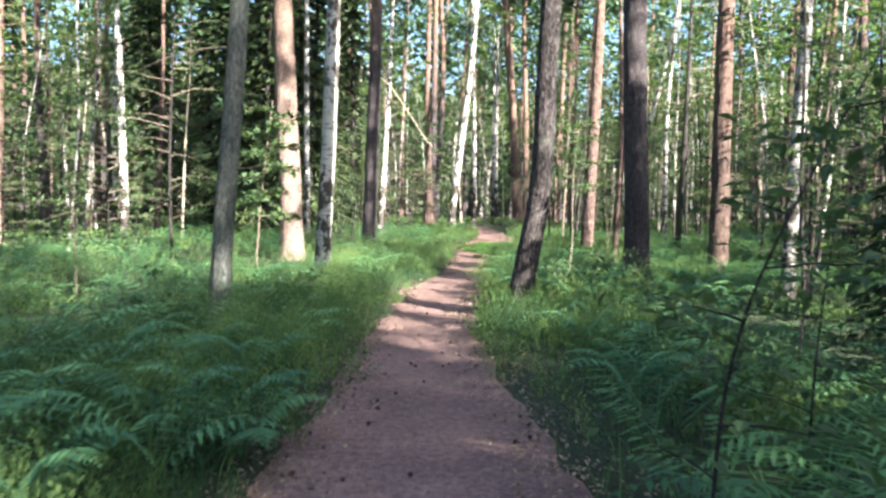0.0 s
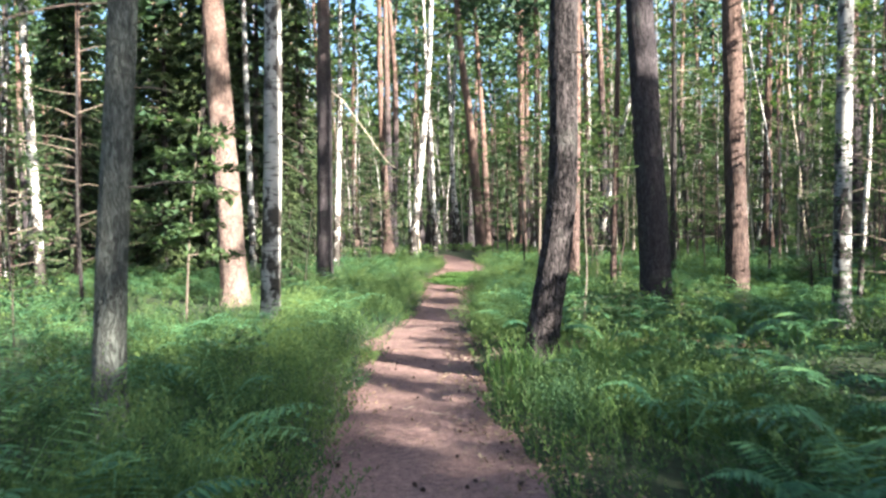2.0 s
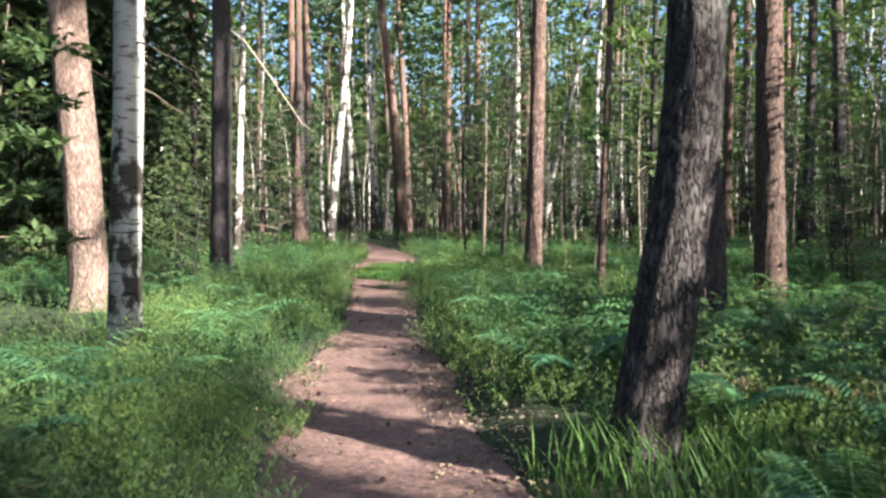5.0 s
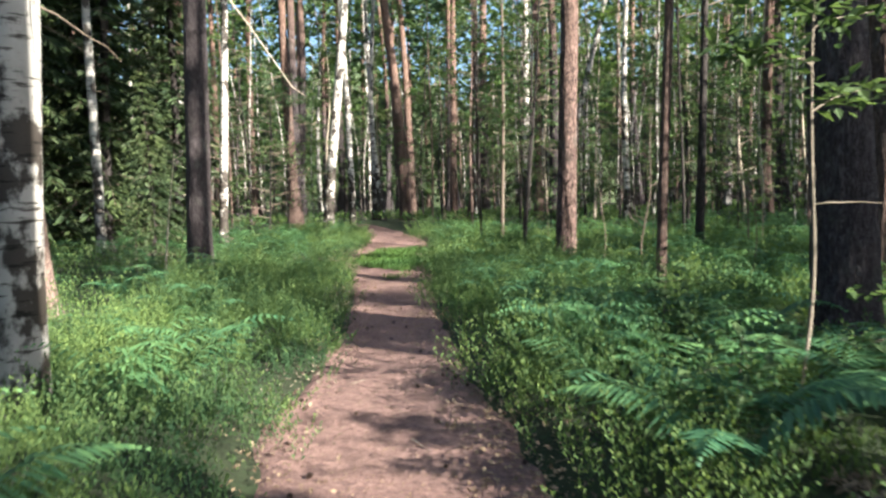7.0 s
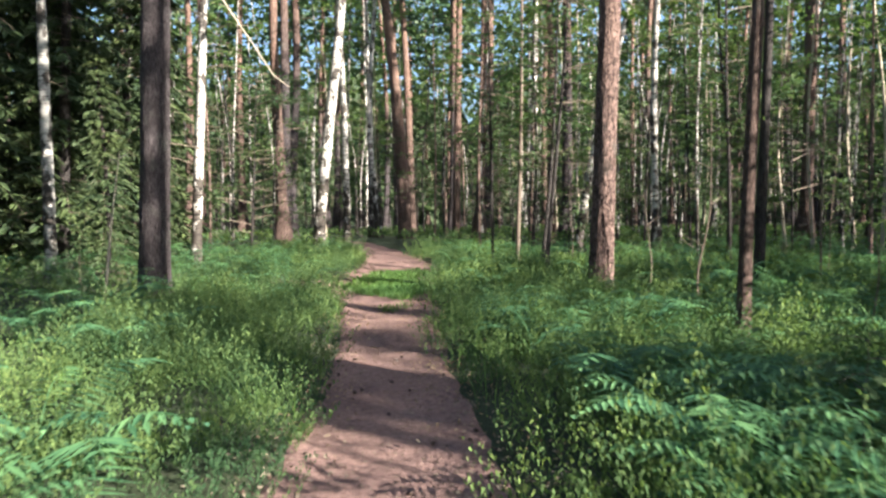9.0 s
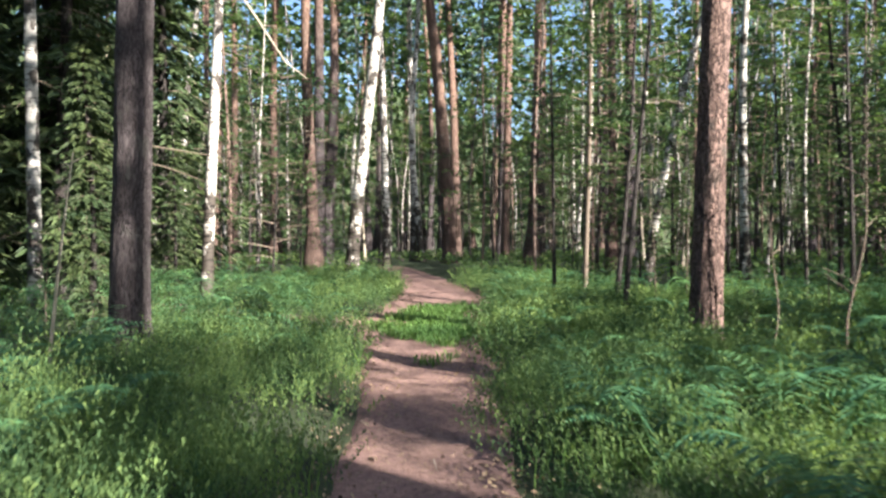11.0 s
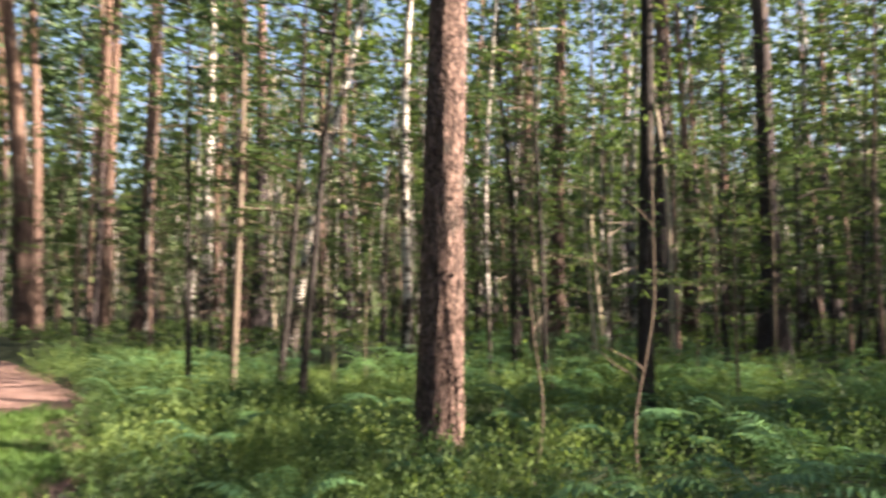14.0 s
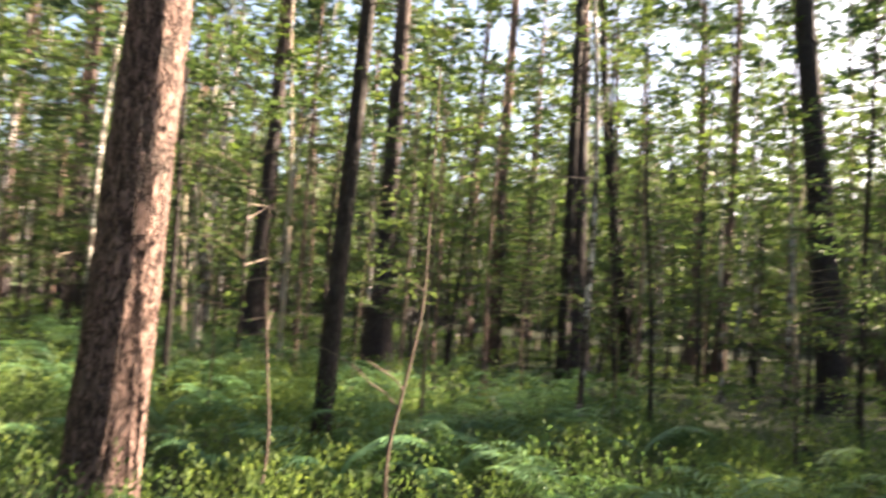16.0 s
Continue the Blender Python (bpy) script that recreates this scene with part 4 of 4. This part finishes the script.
for _ in range(1000):
    x, y = rng.uniform(-10, 14), rng.uniform(3, 32)
    if abs(x - path_mid(y)) < 1.25 or wave(x, y, 0.45, 3) < -0.25 or bare_soil(x, y):
        continue
    base = np.array((x, y, float(ground_z(x, y)) + 0.05))
    for k in range(4):
        q.append(frond_quads(rng.uniform(0.5, 0.85), rng.uniform(0.42, 0.7), rng.uniform(0, 6.28), base, 12))
bracken = new("bracken", quad_mesh("bracken", np.concatenate(q), MAT_FERN))
tagged(bracken, "bracken fronds spread through the undergrowth", "ferns", kind="stuff")

# ---- saplings standing by themselves ----
def sapling(x, y, stem, sprays, label, r=0.012, mat=None, leaf=0.075, per=26):
    """A thin young stem through the points (z, dx, dy), with side twigs (z, heading, length, rise), each with its leaves or bare."""
    z = float(ground_z(x, y))
    th = thing("sapling", label, "sapling", at=(x, y, z))
    mat = mat or MAT_TWIG
    line = bend([(-0.1, stem[0][1], stem[0][2]), *stem], 24)
    part("stem", mesh_of("stem", *tube(line, np.linspace(r, r * 0.35, 24), 8), mat, True), th)
    for tz, az, ln, rise, leafy in sprays:
        st = np.array((np.interp(tz, line[:, 2], line[:, 0]), np.interp(tz, line[:, 2], line[:, 1]), tz))
        tb, tl = twig(st, radians(az), ln, rise, 0.15, min(r * 0.5, 0.011), 6)
        tw = part("twig", mesh_of("twig", *tb, mat, True), th)
        if leafy:
            pos = tl[rng.integers(1, 7, per)] + rng.normal(0, 1, (per, 3)) * np.array((0.09, 0.09, 0.04))
            tagged(part("spray", quad_mesh("spray", leaves(pos, leaf, 0.55, 0.8), MAT_LEAF), tw, "green leaves of the twig"), kind="stuff")
    return th


def spread(z0, z1, n, length, rise=0.3):
    return [(z0 + (z1 - z0) * (i + 0.5) / n, i * 137.5 + rng.uniform(-25, 25), length * rng.uniform(0.7, 1.15), rise, True) for i in range(n)]


sapling(0.98, 2.75, [(0, 0, 0), (1.1, .05, 0), (1.6, .25, .02), (2.2, .58, .05)], spread(0.35, 2.1, 9, 0.5), "dark leafy sapling leaning beside the path", 0.010, MAT_DARK, 0.085, 40)
sapling(1.9, 3.9, [(0, 0, 0), (0.9, .05, .05), (1.6, .12, .05)], spread(0.3, 1.6, 8, 0.55), "shaded leafy sapling among the ferns", 0.009, MAT_DARK, 0.08, 36)
sapling(2.6, 5.6, [(0, 0, 0), (1.4, .1, 0), (2.9, .25, .1)], spread(0.9, 2.9, 10, 0.6), "leafy sapling with broad green leaves", 0.013)
sapling(2.11, 13.31, [(0, 0, 0), (.63, .14, -.03), (1.86, .1, -.02), (2.5, .14, 0), (3.1, .22, 0)],
        [(1.25, -5, 0.45, 0.1, False), (1.75, 10, 0.5, 0.4, True), (2.0, 150, 0.45, 0.4, True), (2.2, 5, 0.6, 0.35, True), (2.4, 80, 0.45, 0.4, True),
         (2.6, -60, 0.5, 0.3, True), (2.8, 200, 0.5, 0.3, True), (2.9, 20, 0.55, 0.3, True)],
        "slender sapling with bright leaves at the top", 0.011, MAT_GREY_TWIG, 0.11, 64)
sapling(-2.71, 22.48, [(0, 0, 0), (1.1, .11, -.01), (2.15, .25, -.03)], [(2.0, 160, 0.12, 0.6, False), (2.05, 20, 0.15, 0.9, False)], "bare pale broken sapling", 0.022, MAT_PALE_TWIG)
sapling(5.28, 21.95, [(0, .02, -.02), (.35, -.03, .04), (.85, 0, 0), (1.1, .12, -.1), (2.9, .12, -.1)],
        [(0.80, 130, 0.5, 0.85, False), (0.9, 160, 0.35, 0.7, False), (1.5, 40, 0.6, 0.4, True), (2.0, 200, 0.6, 0.4, True), (2.5, 300, 0.5, 0.4, True), (2.8, 90, 0.5, 0.4, True)],
        "crooked forked sapling with greyish bark", 0.014, MAT_TWIG)
sapling(7.78, 22.7, [(0, 0, 0), (1.14, -.01, .01), (2.0, 0, 0), (3.0, .05, 0)],
        [(1.1, 140, 0.8, 0.5, False), (1.1, -30, 0.55, 0.6, False), (1.9, 60, 0.7, 0.4, True), (2.3, 190, 0.7, 0.4, True), (2.7, 300, 0.6, 0.4, True)], "forked sapling with spreading bare twigs", 0.02)
sapling(4.75, 22.55, [(0, 0, 0), (.5, .12, -.05), (1.1, .05, 0), (1.9, -.02, .02)], [(1.2, 30, 0.3, 0.5, False)], "thin curved sapling beside a pine", 0.011)
sapling(-3.75, 15.3, [(0, 0, 0), (1.6, .1, 0), (3.6, .3, .1)], spread(1.2, 3.5, 13, 0.9, 0.15), "young maple with broad bright leaves", 0.02, None, 0.15, 90)
sapling(4.25, 27.5, [(0, 0, 0), (3.0, .1, 0), (8.5, .2, .2)], spread(2.4, 8.4, 22, 1.5, 0.2), "tall young oak with spreading green foliage", 0.05, None, 0.13, 75)
sapling(9.6, 27.8, [(0, 0, 0), (2.4, .1, 0), (6.0, .3, .2)], spread(1.4, 6.0, 16, 1.3, 0.2), "young oak with layered green foliage", 0.04, None, 0.12, 70)
sapling(11.5, 24.5, [(0, 0, 0), (2.0, .1, 0), (5.0, .2, .1)], spread(1.2, 5.0, 14, 1.2, 0.2), "young oak with layered green foliage", 0.035, None, 0.12, 70)
for x, y, h in ((1.75, 11.6, 0.7), (2.25, 11.5, 0.8), (2.6, 12.9, 0.75), (1.6, 13.0, 0.6), (2.9, 11.6, 0.9), (2.2, 15.0, 0.8), (-2.0, 10.6, 0.6), (1.7, 4.9, 0.8), (2.3, 5.3, 0.7), (-3.0, 7.6, 0.8)):
    sapling(x, y, [(0, 0, 0), (h * 0.5, .02, .03), (h, .06, .05)], spread(h * 0.35, h, 7, 0.34, 0.1), "low broad-leaved plant in the undergrowth", 0.006, None, 0.10, 16)
for x, y, h in ((5.2, 18.6, 1.9), (5.0, 26.2, 1.8), (5.9, 27.0, 2.4), (6.6, 24.2, 2.2), (8.9, 24.0, 2.6), (9.6, 21.2, 2.3), (11.0, 22.5, 2.6), (-3.6, 24.9, 1.5), (-4.3, 9.0, 1.7), (-4.9, 12.2, 2.0)):
    sapling(x, y, [(0, 0, 0), (h * 0.5, rng.uniform(-.1, .1), rng.uniform(-.1, .1)), (h, rng.uniform(-.2, .2), rng.uniform(-.2, .2))], spread(h * 0.45, h, 6, 0.4), "thin leafy sapling in the undergrowth", 0.010)

# ---- litter, cones and sticks on the path ----
x, y, off = beside_path(24000, -0.42, 0.5, 0.0, 34.0)
keep = rng.random(len(x)) < np.clip(1.2 - np.abs(off) * 2.2, 0.05, 1) * np.where((y < 16) & (x > 0) | (y < 9), 1.0, 0.4)
x, y = x[keep], y[keep]
c = np.stack([x, y, np.maximum(path_z(x, y), ground_z(x, y)) + 0.006], 1)
y = rng.uniform(2.0, 24.0, 7000)
x = path_mid(y) + rng.normal(0, 0.55, 7000) * path_half(y)
crumbs = np.stack([x, y, path_z(x, y) + 0.005], 1)
x, y = rng.uniform(1.6, 4.5, 6500), rng.uniform(11.8, 12.9, 6500)
x, y = x[bare_soil(x, y)], y[bare_soil(x, y)]
c = np.concatenate([c, np.stack([x, y, ground_z(x, y) + rng.uniform(0.015, 0.04, len(x))], 1)])
bits = np.concatenate([leaves(c, 0.045, 0.55, 0.8), leaves(crumbs, 0.024, 0.3, 0.93)])
litter = new("leaf_litter", quad_mesh("leaf_litter", bits, MAT_LITTER))
tagged(litter, "dry brown leaves and needles along the path edges", "leaf litter", kind="stuff")


def cone_mesh():
    pieces = []
    for k in range(9):
        z = 0.006 + k * 0.0045
        r = 0.017 * math.sin(0.5 + k * 0.29)
        pieces.append(tube([(0, 0, z), (0, 0, z + 0.003), (0, 0, z + 0.006)], [r * 0.6, r, r * 0.55], 7))
    return mesh_of("pine_cone", *join(pieces), MAT_CONE)


CONE = cone_mesh()
for i in range(130):
    y = rng.uniform(3.0, 20.0)
    x = path_mid(y) + (rng.uniform(-0.95, 0.95) if i % 2 else rng.choice([-1, 1, -1]) * rng.uniform(0.8, 1.1)) * path_half(y)
    ob = new("pine_cone", CONE)
    ob.matrix_basis = pose(x, y, float(path_z(x, y)) + 0.012, rng.uniform(60, 100), 0, rng.uniform(0, 360)) @ Matrix.Scale(rng.uniform(0.65, 1.0), 4)
    tagged(ob, "small dark brown pine cone lying on the path", "pine cone", "cones on the path")
for i in range(30):
    y = rng.uniform(3.5, 20.0)
    x = path_mid(y) + rng.uniform(-0.9, 0.9) * path_half(y)
    ln = rng.uniform(0.1, 0.32)
    v, f = tube(branch_line((-ln / 2, 0, 0), 0, ln, 0.0, 0.0), np.linspace(0.005, 0.002, 7), 5)
    v[:, 2] *= 0.4
    ob = new("stick", mesh_of("stick", v, f, MAT_TWIG if i % 3 else MAT_PALE_TWIG, True))
    ob.matrix_basis = pose(x, y, float(path_z(x, y)) + 0.008, 0, 0, rng.uniform(0, 360))
    tagged(ob, "short dry stick lying on the path", "stick", "sticks on the path")
